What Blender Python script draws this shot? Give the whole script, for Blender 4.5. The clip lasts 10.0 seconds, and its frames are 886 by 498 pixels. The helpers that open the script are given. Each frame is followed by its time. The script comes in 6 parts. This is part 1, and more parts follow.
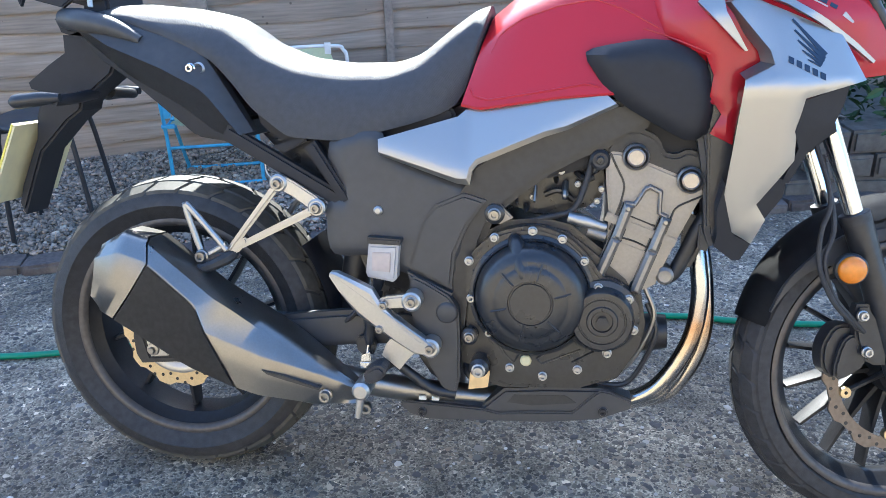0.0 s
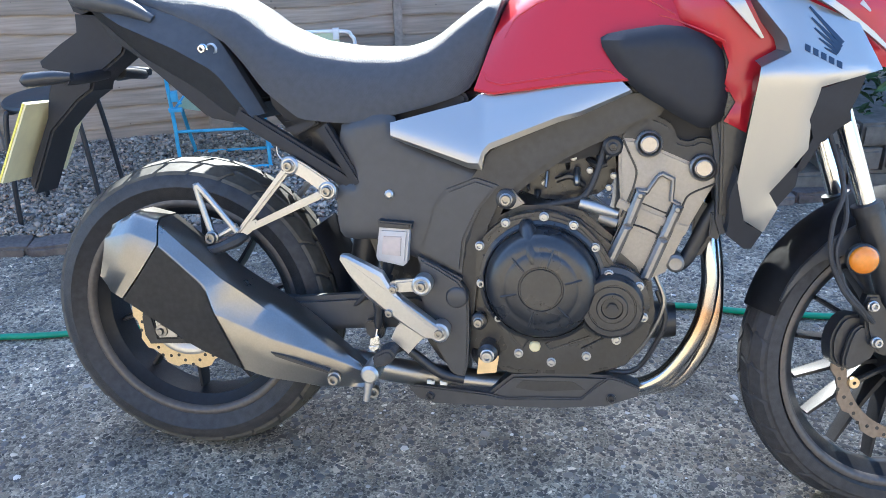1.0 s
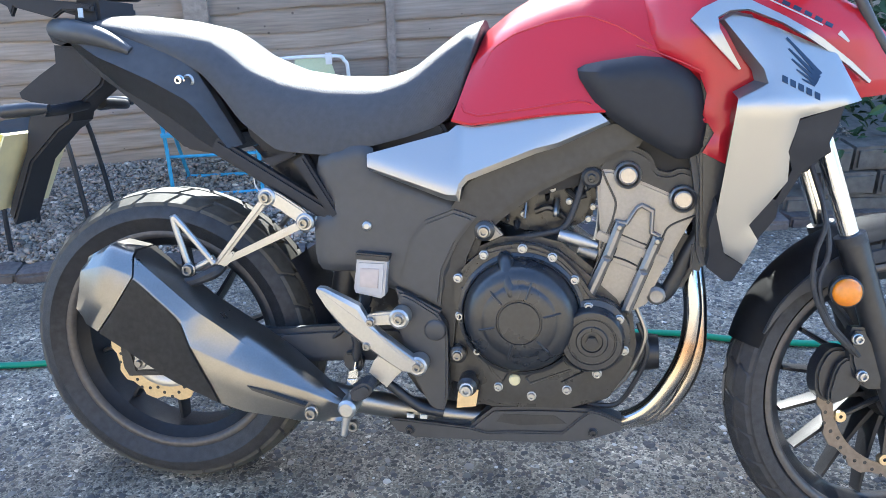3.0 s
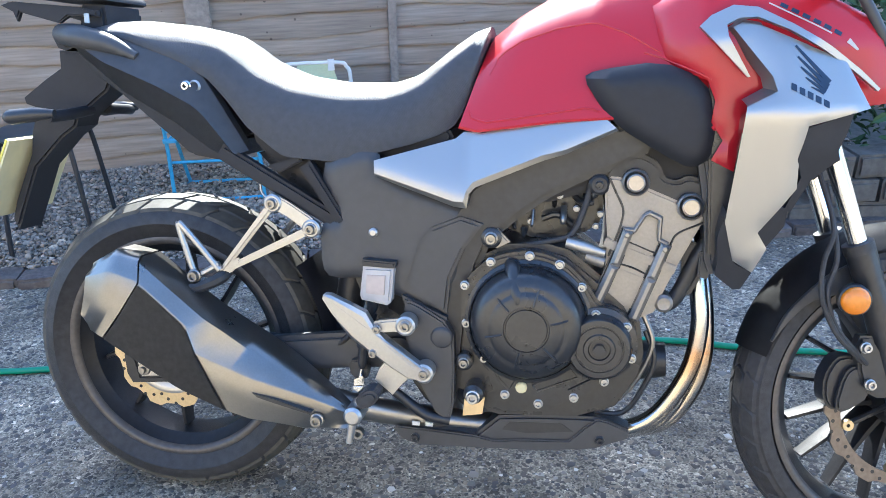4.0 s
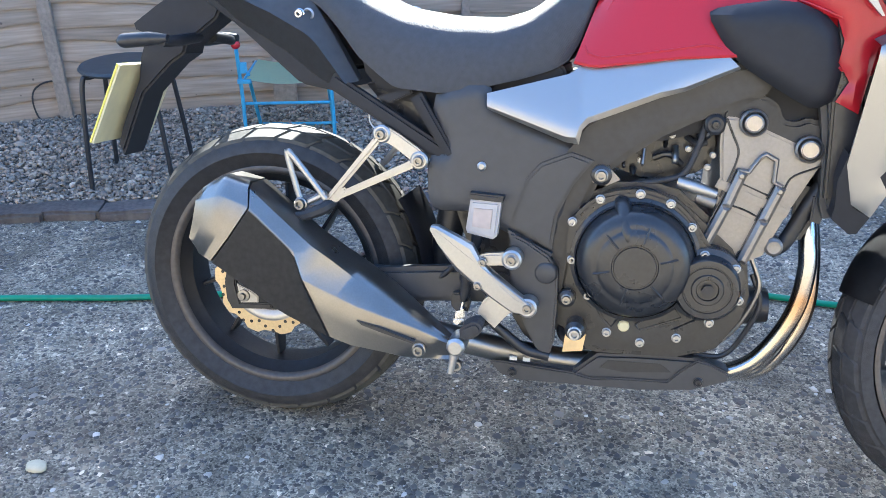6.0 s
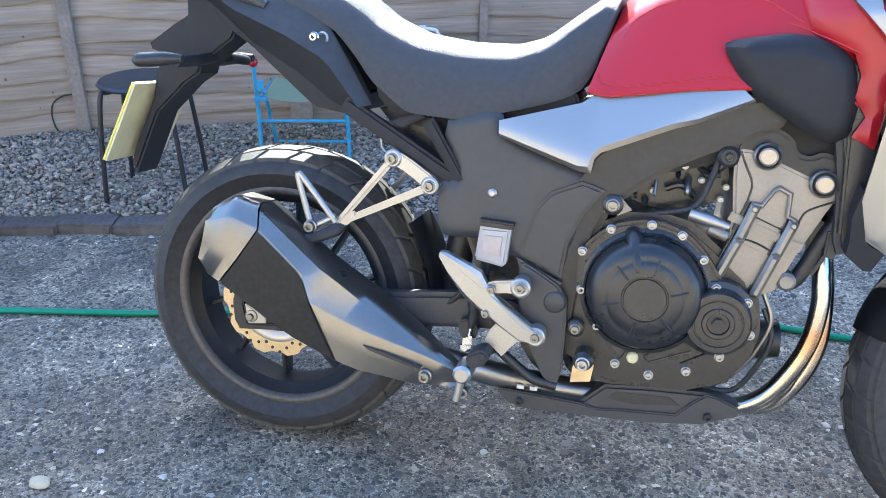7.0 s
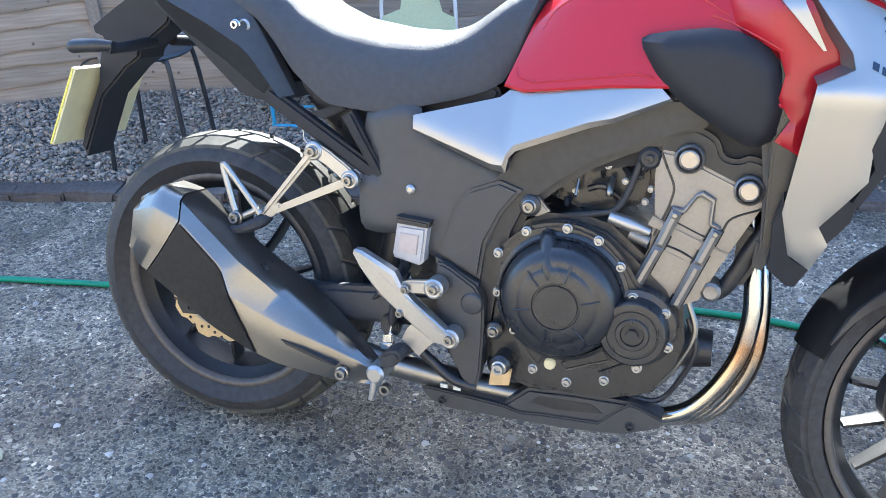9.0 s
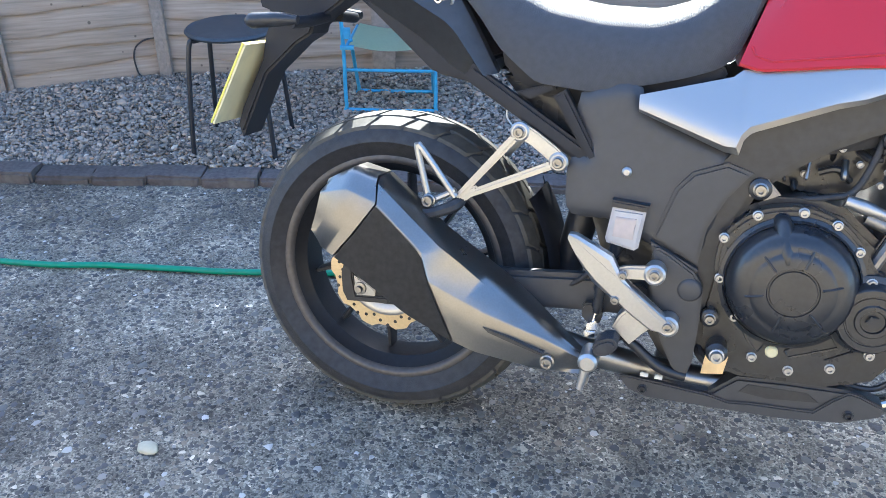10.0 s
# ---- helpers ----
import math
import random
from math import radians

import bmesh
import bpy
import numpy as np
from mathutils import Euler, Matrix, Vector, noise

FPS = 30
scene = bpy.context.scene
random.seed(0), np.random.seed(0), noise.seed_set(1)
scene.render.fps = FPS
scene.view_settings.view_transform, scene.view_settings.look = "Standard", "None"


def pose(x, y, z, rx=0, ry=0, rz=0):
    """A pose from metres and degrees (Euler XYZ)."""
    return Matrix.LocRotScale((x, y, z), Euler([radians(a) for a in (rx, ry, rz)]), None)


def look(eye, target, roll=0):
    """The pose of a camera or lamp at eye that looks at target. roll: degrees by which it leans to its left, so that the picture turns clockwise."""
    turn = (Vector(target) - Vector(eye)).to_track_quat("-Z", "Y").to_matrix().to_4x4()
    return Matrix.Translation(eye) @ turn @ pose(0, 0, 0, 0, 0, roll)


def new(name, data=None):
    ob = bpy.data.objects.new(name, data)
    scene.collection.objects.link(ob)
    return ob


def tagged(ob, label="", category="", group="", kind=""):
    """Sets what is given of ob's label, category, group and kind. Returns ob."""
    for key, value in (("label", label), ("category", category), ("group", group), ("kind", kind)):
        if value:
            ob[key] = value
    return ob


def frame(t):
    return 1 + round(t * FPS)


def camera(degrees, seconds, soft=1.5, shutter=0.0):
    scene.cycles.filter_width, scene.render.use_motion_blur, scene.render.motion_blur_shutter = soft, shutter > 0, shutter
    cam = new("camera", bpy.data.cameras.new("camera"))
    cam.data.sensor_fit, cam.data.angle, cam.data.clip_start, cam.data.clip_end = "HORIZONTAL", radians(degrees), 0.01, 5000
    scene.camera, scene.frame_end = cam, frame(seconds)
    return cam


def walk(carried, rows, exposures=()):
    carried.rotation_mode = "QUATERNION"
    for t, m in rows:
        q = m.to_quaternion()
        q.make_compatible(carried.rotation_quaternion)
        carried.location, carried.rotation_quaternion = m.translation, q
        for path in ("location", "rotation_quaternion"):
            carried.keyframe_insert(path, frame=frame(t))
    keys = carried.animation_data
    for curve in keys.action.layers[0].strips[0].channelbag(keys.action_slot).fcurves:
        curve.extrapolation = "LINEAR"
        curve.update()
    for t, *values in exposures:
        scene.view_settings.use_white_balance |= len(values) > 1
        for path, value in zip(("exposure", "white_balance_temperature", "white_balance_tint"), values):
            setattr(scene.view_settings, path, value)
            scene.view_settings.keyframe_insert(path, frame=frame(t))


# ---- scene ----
cam = camera(54.97, 10.0, soft=0.8)
# seconds, eye, turn about x, y and z
ROWS = [
    (0.0, 0.790, -1.419, 1.215, 64.34, 1.98, 8.47),
    (0.5, 0.777, -1.426, 1.199, 63.96, 1.54, 8.78),
    (1.0, 0.774, -1.425, 1.206, 63.69, 1.31, 8.91),
    (1.5, 0.788, -1.411, 1.218, 63.81, 1.40, 9.17),
    (2.0, 0.806, -1.404, 1.217, 64.20, 1.36, 9.14),
    (2.5, 0.819, -1.396, 1.219, 64.57, 1.62, 9.18),
    (4.0, 0.802, -1.388, 1.218, 65.36, 1.36, 9.13),
    (4.5, 0.755, -1.433, 1.178, 64.22, 0.75, 9.45),
    (5.0, 0.726, -1.446, 1.147, 60.78, 0.88, 10.13),
    (5.5, 0.703, -1.441, 1.175, 62.56, 0.93, 10.93),
    (6.0, 0.677, -1.440, 1.179, 62.82, 0.40, 12.07),
    (7.5, 0.700, -1.411, 1.204, 64.35, -0.18, 14.09),
    (8.0, 0.765, -1.368, 1.223, 64.10, 0.41, 15.08),
    (8.5, 0.902, -1.260, 1.237, 63.14, 0.99, 17.39),
    (9.0, 0.946, -1.263, 1.246, 60.47, 1.21, 19.19),
    (9.5, 0.805, -1.348, 1.226, 59.50, 0.49, 20.60),
    (10.0, 0.534, -1.356, 1.218, 59.73, -0.05, 17.34),
]
walk(cam, [(t, pose(x, y, z, rx, ry, rz)) for t, x, y, z, rx, ry, rz in ROWS], [(0.0, 2.07, 5200, 6), (0.5, 2.16, 5200, 6), (2.5, 2.25, 5200, 6), (4.0, 2.28, 5200, 6), (8.0, 2.29, 5200, 6), (10.0, 2.29, 5200, 6)])

# ---- light ----
SUN_AZ = math.atan2(-0.30, 0.95)  # from +y towards -x
SUN_EL = radians(35)
world = bpy.data.worlds.new("sky")
scene.world = world
world.use_nodes = True
wn = world.node_tree
sky = wn.nodes.new("ShaderNodeTexSky")
sky.sky_type = "NISHITA"
sky.sun_disc = False
sky.sun_elevation = SUN_EL
sky.sun_rotation = SUN_AZ
sky.air_density, sky.dust_density, sky.ozone_density = 1.0, 1.8, 1.0
wn.nodes["Background"].inputs["Strength"].default_value = 0.15
wn.links.new(sky.outputs["Color"], wn.nodes["Background"].inputs["Color"])
sun_data = bpy.data.lights.new("sun", "SUN")
sun_data.energy, sun_data.angle, sun_data.color = 4.8, radians(0.53), (1.0, 0.86, 0.66)
sun = new("sun", sun_data)
sun_way = Vector((math.sin(SUN_AZ) * math.cos(SUN_EL), math.cos(SUN_AZ) * math.cos(SUN_EL), math.sin(SUN_EL)))
sun.matrix_world = look(sun_way * 20, (0, 0, 0))


# ---- materials ----
def shader(name, color, rough=0.5, metal=0.0, vary=0.15, grain=40.0, bump=0.0, bump_scale=300.0, coat=0.0, rough_vary=0.1,
           stain=None, stain_amount=0.0, stain_scale=6.0, per_object=0.0, spec=0.5, stretch=None):
    """A surface with grain at two scales, uneven gloss, stains and fine relief."""
    m = bpy.data.materials.new(name)
    m.use_nodes = True
    t = m.node_tree
    b = t.nodes["Principled BSDF"]
    b.inputs["Roughness"].default_value, b.inputs["Metallic"].default_value = rough, metal
    b.inputs["Coat Weight"].default_value = coat
    b.inputs["Coat Roughness"].default_value = 0.04
    b.inputs["Specular IOR Level"].default_value = spec
    co = t.nodes.new("ShaderNodeTexCoord")
    fine, wide = t.nodes.new("ShaderNodeTexNoise"), t.nodes.new("ShaderNodeTexNoise")
    fine.inputs["Scale"].default_value, fine.inputs["Detail"].default_value = grain, 6
    wide.inputs["Scale"].default_value, wide.inputs["Detail"].default_value = stain_scale, 4
    place = co.outputs["Object"]
    if stretch:
        run = t.nodes.new("ShaderNodeMapping")
        run.inputs["Scale"].default_value = stretch
        t.links.new(place, run.inputs["Vector"])
        place = run.outputs["Vector"]
    for n in (fine, wide):
        t.links.new(place, n.inputs["Vector"])
    ramp = t.nodes.new("ShaderNodeValToRGB")
    lo, hi = [c * (1 - vary) for c in color], [min(1, c * (1 + vary)) for c in color]
    ramp.color_ramp.elements[0].color, ramp.color_ramp.elements[1].color = (*lo, 1), (*hi, 1)
    ramp.color_ramp.elements[0].position, ramp.color_ramp.elements[1].position = 0.3, 0.7
    t.links.new(fine.outputs["Fac"], ramp.inputs["Fac"])
    out = ramp.outputs["Color"]
    if stain_amount:
        mix = t.nodes.new("ShaderNodeMixRGB")
        s = t.nodes.new("ShaderNodeMapRange")
        s.inputs["From Min"].default_value, s.inputs["From Max"].default_value = 0.48, 0.72
        s.inputs["To Max"].default_value = stain_amount
        t.links.new(wide.outputs["Fac"], s.inputs["Value"])
        t.links.new(s.outputs["Result"], mix.inputs["Fac"])
        t.links.new(out, mix.inputs["Color1"])
        mix.inputs["Color2"].default_value = (*(stain or color), 1)
        out = mix.outputs["Color"]
    if per_object:
        info, mul = t.nodes.new("ShaderNodeObjectInfo"), t.nodes.new("ShaderNodeHueSaturation")
        r = t.nodes.new("ShaderNodeMapRange")
        r.inputs["To Min"].default_value, r.inputs["To Max"].default_value = 1 - per_object, 1 + per_object
        t.links.new(info.outputs["Random"], r.inputs["Value"])
        t.links.new(r.outputs["Result"], mul.inputs["Value"])
        t.links.new(out, mul.inputs["Color"])
        out = mul.outputs["Color"]
    t.links.new(out, b.inputs["Base Color"])
    rr = t.nodes.new("ShaderNodeMapRange")
    rr.inputs["To Min"].default_value, rr.inputs["To Max"].default_value = max(0.02, rough - rough_vary), min(1, rough + rough_vary)
    t.links.new(wide.outputs["Fac"], rr.inputs["Value"])
    t.links.new(rr.outputs["Result"], b.inputs["Roughness"])
    if bump:
        bn, bu = t.nodes.new("ShaderNodeTexNoise"), t.nodes.new("ShaderNodeBump")
        bn.inputs["Scale"].default_value, bn.inputs["Detail"].default_value = bump_scale, 3
        bu.inputs["Strength"].default_value, bu.inputs["Distance"].default_value = bump, 0.002
        t.links.new(place, bn.inputs["Vector"])
        t.links.new(bn.outputs["Fac"], bu.inputs["Height"])
        t.links.new(bu.outputs["Normal"], b.inputs["Normal"])
    return m


RED = shader("red paint", (0.40, 0.010, 0.020), 0.32, 0.0, 0.04, 900, 0, coat=0.30, rough_vary=0.05, spec=0.4)
SILVER = shader("matt silver paint", (0.41, 0.40, 0.385), 0.36, 0.85, 0.04, 1200, 0.03, 1500, rough_vary=0.05)
BLACK_PLASTIC = shader("grained black plastic", (0.050, 0.051, 0.055), 0.40, 0.0, 0.08, 60, 0.10, 1600, rough_vary=0.03, stain=(0.062, 0.060, 0.058), stain_amount=0.15)
PAD = shader("smooth charcoal knee pad", (0.024, 0.025, 0.030), 0.46, 0.0, 0.08, 60, 0.1, 1600, rough_vary=0.02, spec=0.25)
# Lighter copy of the black plastic; veiling glare is put into its colour.
TAIL_LIGHTENED = shader("faded black tail plastic", (0.075, 0.077, 0.084), 0.40, 0.0, 0.1, 60, 0.12, 1600, rough_vary=0.03)
BLACK_SATIN = shader("satin black paint", (0.025, 0.026, 0.030), 0.34, 0.0, 0.2, 80, 0.1, 900)
ENGINE_BLACK = shader("black engine paint", (0.020, 0.021, 0.0245), 0.29, 0.0, 0.25, 120, 0.12, 1100, coat=0.25, stain=(0.05, 0.046, 0.04), stain_amount=0.3, stain_scale=14)
CAST = shader("cast grey metal", (0.29, 0.275, 0.26), 0.42, 0.8, 0.06, 200, 0.2, 900, stain=(0.26, 0.24, 0.21), stain_amount=0.15, stain_scale=18)
ALLOY = shader("polished alloy", (0.46, 0.452, 0.44), 0.38, 0.85, 0.05, 200, 0.05, 900, stain=(0.42, 0.40, 0.375), stain_amount=0.3)
CHROME = shader("chrome", (0.72, 0.71, 0.70), 0.12, 1.0, 0.03, 90, 0, rough_vary=0.05)
STEEL = shader("brushed steel", (0.30, 0.290, 0.275), 0.34, 0.92, 0.04, 300, 0.03, 1200, rough_vary=0.05, stain=(0.28, 0.255, 0.23), stain_amount=0.3, stain_scale=9)
MUDGUARD = shader("matt black mudguard plastic", (0.02, 0.021, 0.024), 0.6, 0.0, 0.15, 60, 0.1, 1200, spec=0.3)
MUFFLER = shader("dulled muffler steel", (0.25, 0.242, 0.230), 0.29, 0.92, 0.05, 300, 0.04, 1200, rough_vary=0.06, stain=(0.17, 0.145, 0.12), stain_amount=0.4, stain_scale=9)
MUFFLER_DARK = shader("satin black muffler cover", (0.058, 0.057, 0.057), 0.45, 0.2, 0.2, 90, 0.15, 1300)
EXHAUST = shader("heat tinted steel", (0.60, 0.54, 0.46), 0.17, 1.0, 0.12, 30, 0.03, 500)


def heat_tint(m):
    """Oxide colours of a hot header: blue-grey near the port, then brown, then straw."""
    t = m.node_tree
    co, cut, wob = t.nodes.new("ShaderNodeTexCoord"), t.nodes.new("ShaderNodeSeparateXYZ"), t.nodes.new("ShaderNodeTexNoise")
    span, add, ramp = t.nodes.new("ShaderNodeMapRange"), t.nodes.new("ShaderNodeMath"), t.nodes.new("ShaderNodeValToRGB")
    wob.inputs["Scale"].default_value = 25
    t.links.new(co.outputs["Object"], cut.inputs["Vector"])
    t.links.new(co.outputs["Object"], wob.inputs["Vector"])
    span.inputs["From Min"].default_value, span.inputs["From Max"].default_value = 0.2, 0.6
    t.links.new(cut.outputs["Z"], span.inputs["Value"])
    add.operation = "MULTIPLY_ADD"
    add.inputs[1].default_value = 0.2
    t.links.new(wob.outputs["Fac"], add.inputs[0])
    t.links.new(span.outputs["Result"], add.inputs[2])
    e = ramp.color_ramp.elements
    e[0].position, e[0].color = 0.1, (0.50, 0.47, 0.43, 1)
    e[1].position, e[1].color = 1.0, (0.46, 0.49, 0.52, 1)
    for p, c in ((0.40, (0.50, 0.44, 0.37)), (0.49, (0.48, 0.35, 0.24)), (0.54, (0.46, 0.29, 0.17)), (0.60, (0.44, 0.36, 0.31)), (0.70, (0.44, 0.46, 0.48))):
        e.new(p).color = (*c, 1)
    t.links.new(add.outputs["Value"], ramp.inputs["Fac"])
    t.links.new(ramp.outputs["Color"], t.nodes["Principled BSDF"].inputs["Base Color"])


heat_tint(EXHAUST)
RUSTY = shader("weathered brake disc", (0.20, 0.165, 0.135), 0.45, 0.7, 0.15, 120, 0.1, 700)
GOLD = shader("brake disc steel", (0.60, 0.48, 0.30), 0.36, 0.9, 0.08, 250, 0.05, 900)
RUBBER = shader("tyre rubber", (0.034, 0.034, 0.037), 0.6, 0.0, 0.3, 70, 0.35, 700, stain=(0.05, 0.048, 0.046), stain_amount=0.3, stain_scale=12)
TREAD = shader("dusty worn tread", (0.068, 0.064, 0.054), 0.65, 0.0, 0.25, 60, 0.12, 700, stain=(0.06, 0.057, 0.052), stain_amount=0.5, stain_scale=14)
# Lighter than the rim paint, so the lip carries a painted highlight.
RIM_HIGHLIGHT = shader("worn bronze rim lip", (0.10, 0.09, 0.084), 0.42, 0.3, 0.15, 90, 0.1, 900)
PLUG = shader("dull bright plug", (0.42, 0.385, 0.35), 0.36, 0.9, 0.06, 200, 0.05, 900)
RIM = shader("dark bronze rim paint", (0.023, 0.0235, 0.027), 0.36, 0.3, 0.15, 90, 0.1, 900)
SEAT = shader("ribbed black seat vinyl", (0.046, 0.047, 0.052), 0.55, 0.0, 0.12, 90, 0.4, 1400, rough_vary=0.04)
def ribbed(m):
    """Fine moulded ribs across the seat's cover."""
    t = m.node_tree
    wave, bump = t.nodes.new("ShaderNodeTexWave"), t.nodes.new("ShaderNodeBump")
    wave.inputs["Scale"].default_value, wave.inputs["Distortion"].default_value = 140, 0.4
    wave.inputs["Detail"].default_value = 1
    turn = t.nodes.new("ShaderNodeMapping")
    turn.inputs["Rotation"].default_value = (0, 0.5, 0.35)
    co = t.nodes.new("ShaderNodeTexCoord")
    t.links.new(co.outputs["Object"], turn.inputs["Vector"])
    t.links.new(turn.outputs["Vector"], wave.inputs["Vector"])
    bump.inputs["Strength"].default_value, bump.inputs["Distance"].default_value = 0.16, 0.0006
    t.links.new(wave.outputs["Fac"], bump.inputs["Height"])
    b = t.nodes["Principled BSDF"]
    t.links.new(b.inputs["Normal"].links[0].from_socket, bump.inputs["Normal"])
    t.links.new(bump.outputs["Normal"], b.inputs["Normal"])


ribbed(SEAT)
ORANGE = shader("orange lens", (0.70, 0.22, 0.008), 0.2, 0.0, 0.1, 120, 0.1, 300, coat=0.6)
NAVY = shader("navy print", (0.015, 0.03, 0.065), 0.4, 0.0, 0.05)
GREY_PLASTIC = shader("grey translucent plastic", (0.46, 0.44, 0.43), 0.45, 0.0, 0.06, 80)
YELLOW_EDGE = shader("yellow number plate", (0.74, 0.66, 0.12), 0.35, 0.0, 0.04)
WINDOW_PINK = shader("yellowed reservoir window", (0.46, 0.39, 0.35), 0.5)
PLATE_BACK = shader("number plate back", (0.72, 0.65, 0.38), 0.45, 0.0, 0.08, 20, stain=(0.4, 0.37, 0.28), stain_amount=0.5)
GREEN_HOSE = shader("green hose plastic", (0.012, 0.22, 0.13), 0.4, 0.0, 0.12, 60)
BLUE_PAINT = shader("light blue enamel", (0.09, 0.36, 0.58), 0.35, 0.0, 0.12, 40)
GREEN_CLOTH = shader("pale green canvas", (0.56, 0.62, 0.40), 0.85, 0.0, 0.1, 200, 0.3, 800)
WHITE_PAINT = shader("white enamel", (0.75, 0.75, 0.73), 0.35, 0.0, 0.06)
STOOL_BLUE = shader("dark blue plastic", (0.036, 0.045, 0.055), 0.45, 0.0, 0.15, 50)
LARCH = shader("weathered grey larch", (0.335, 0.278, 0.224), 0.85, 0.0, 0.24, 60, 0.5, 140, stain=(0.20, 0.150, 0.112), stain_amount=0.6, stain_scale=3, per_object=0.16, stretch=(0.08, 1, 1.4))


def knotted(m):
    """Small dark knots, scattered anew on every board."""
    t = m.node_tree
    b = t.nodes["Principled BSDF"]
    co, info, cut, join = (t.nodes.new(k) for k in ("ShaderNodeTexCoord", "ShaderNodeObjectInfo", "ShaderNodeSeparateXYZ", "ShaderNodeCombineXYZ"))
    t.links.new(co.outputs["Object"], cut.inputs["Vector"])
    shift = t.nodes.new("ShaderNodeMath")
    shift.operation, shift.inputs[1].default_value = "MULTIPLY_ADD", 37.0
    t.links.new(info.outputs["Random"], shift.inputs[0])
    t.links.new(cut.outputs["X"], shift.inputs[2])
    t.links.new(shift.outputs["Value"], join.inputs["X"])
    t.links.new(cut.outputs["Z"], join.inputs["Y"])
    cell = t.nodes.new("ShaderNodeTexVoronoi")
    cell.voronoi_dimensions, cell.inputs["Scale"].default_value = "2D", 9.0
    t.links.new(join.outputs["Vector"], cell.inputs["Vector"])
    pick = t.nodes.new("ShaderNodeSeparateColor")
    t.links.new(cell.outputs["Color"], pick.inputs["Color"])
    wide = t.nodes.new("ShaderNodeMapRange")
    wide.inputs["From Min"].default_value, wide.inputs["From Max"].default_value = 0.55, 1.0
    wide.inputs["To Min"].default_value, wide.inputs["To Max"].default_value = 0.0, 0.062
    t.links.new(pick.outputs["Red"], wide.inputs["Value"])
    inside = t.nodes.new("ShaderNodeMath")
    inside.operation = "SUBTRACT"
    t.links.new(wide.outputs["Result"], inside.inputs[0])
    t.links.new(cell.outputs["Distance"], inside.inputs[1])
    fac = t.nodes.new("ShaderNodeMapRange")
    fac.inputs["From Min"].default_value, fac.inputs["From Max"].default_value = -0.012, 0.018
    fac.inputs["To Max"].default_value = 0.75
    t.links.new(inside.outputs["Value"], fac.inputs["Value"])
    mix = t.nodes.new("ShaderNodeMixRGB")
    old = b.inputs["Base Color"].links[0].from_socket
    t.links.new(fac.outputs["Result"], mix.inputs["Fac"])
    t.links.new(old, mix.inputs["Color1"])
    mix.inputs["Color2"].default_value = (0.07, 0.055, 0.045, 1)
    t.links.new(mix.outputs["Color"], b.inputs["Base Color"])


knotted(LARCH)
BATTEN = shader("grey fence batten", (0.29, 0.243, 0.20), 0.85, 0.0, 0.2, 60, 0.5, 140, stain=(0.14, 0.12, 0.1), stain_amount=0.5)
BRICK = shader("dark engineering brick", (0.10, 0.085, 0.08), 0.9, 0.0, 0.3, 60, 0.9, 150, stain=(0.19, 0.17, 0.15), stain_amount=0.6, stain_scale=12, per_object=0.25)
RENDER = shader("cream house render", (0.33, 0.275, 0.192), 0.9, 0.0, 0.06, 30, 0.3, 200)
HEDGE = shader("dark green leaves", (0.03, 0.07, 0.022), 0.6, 0.0, 0.3, 20)
STONE = shader("weathered stone", (0.12, 0.112, 0.10), 0.9, 0.0, 0.25, 30, 0.8, 90)


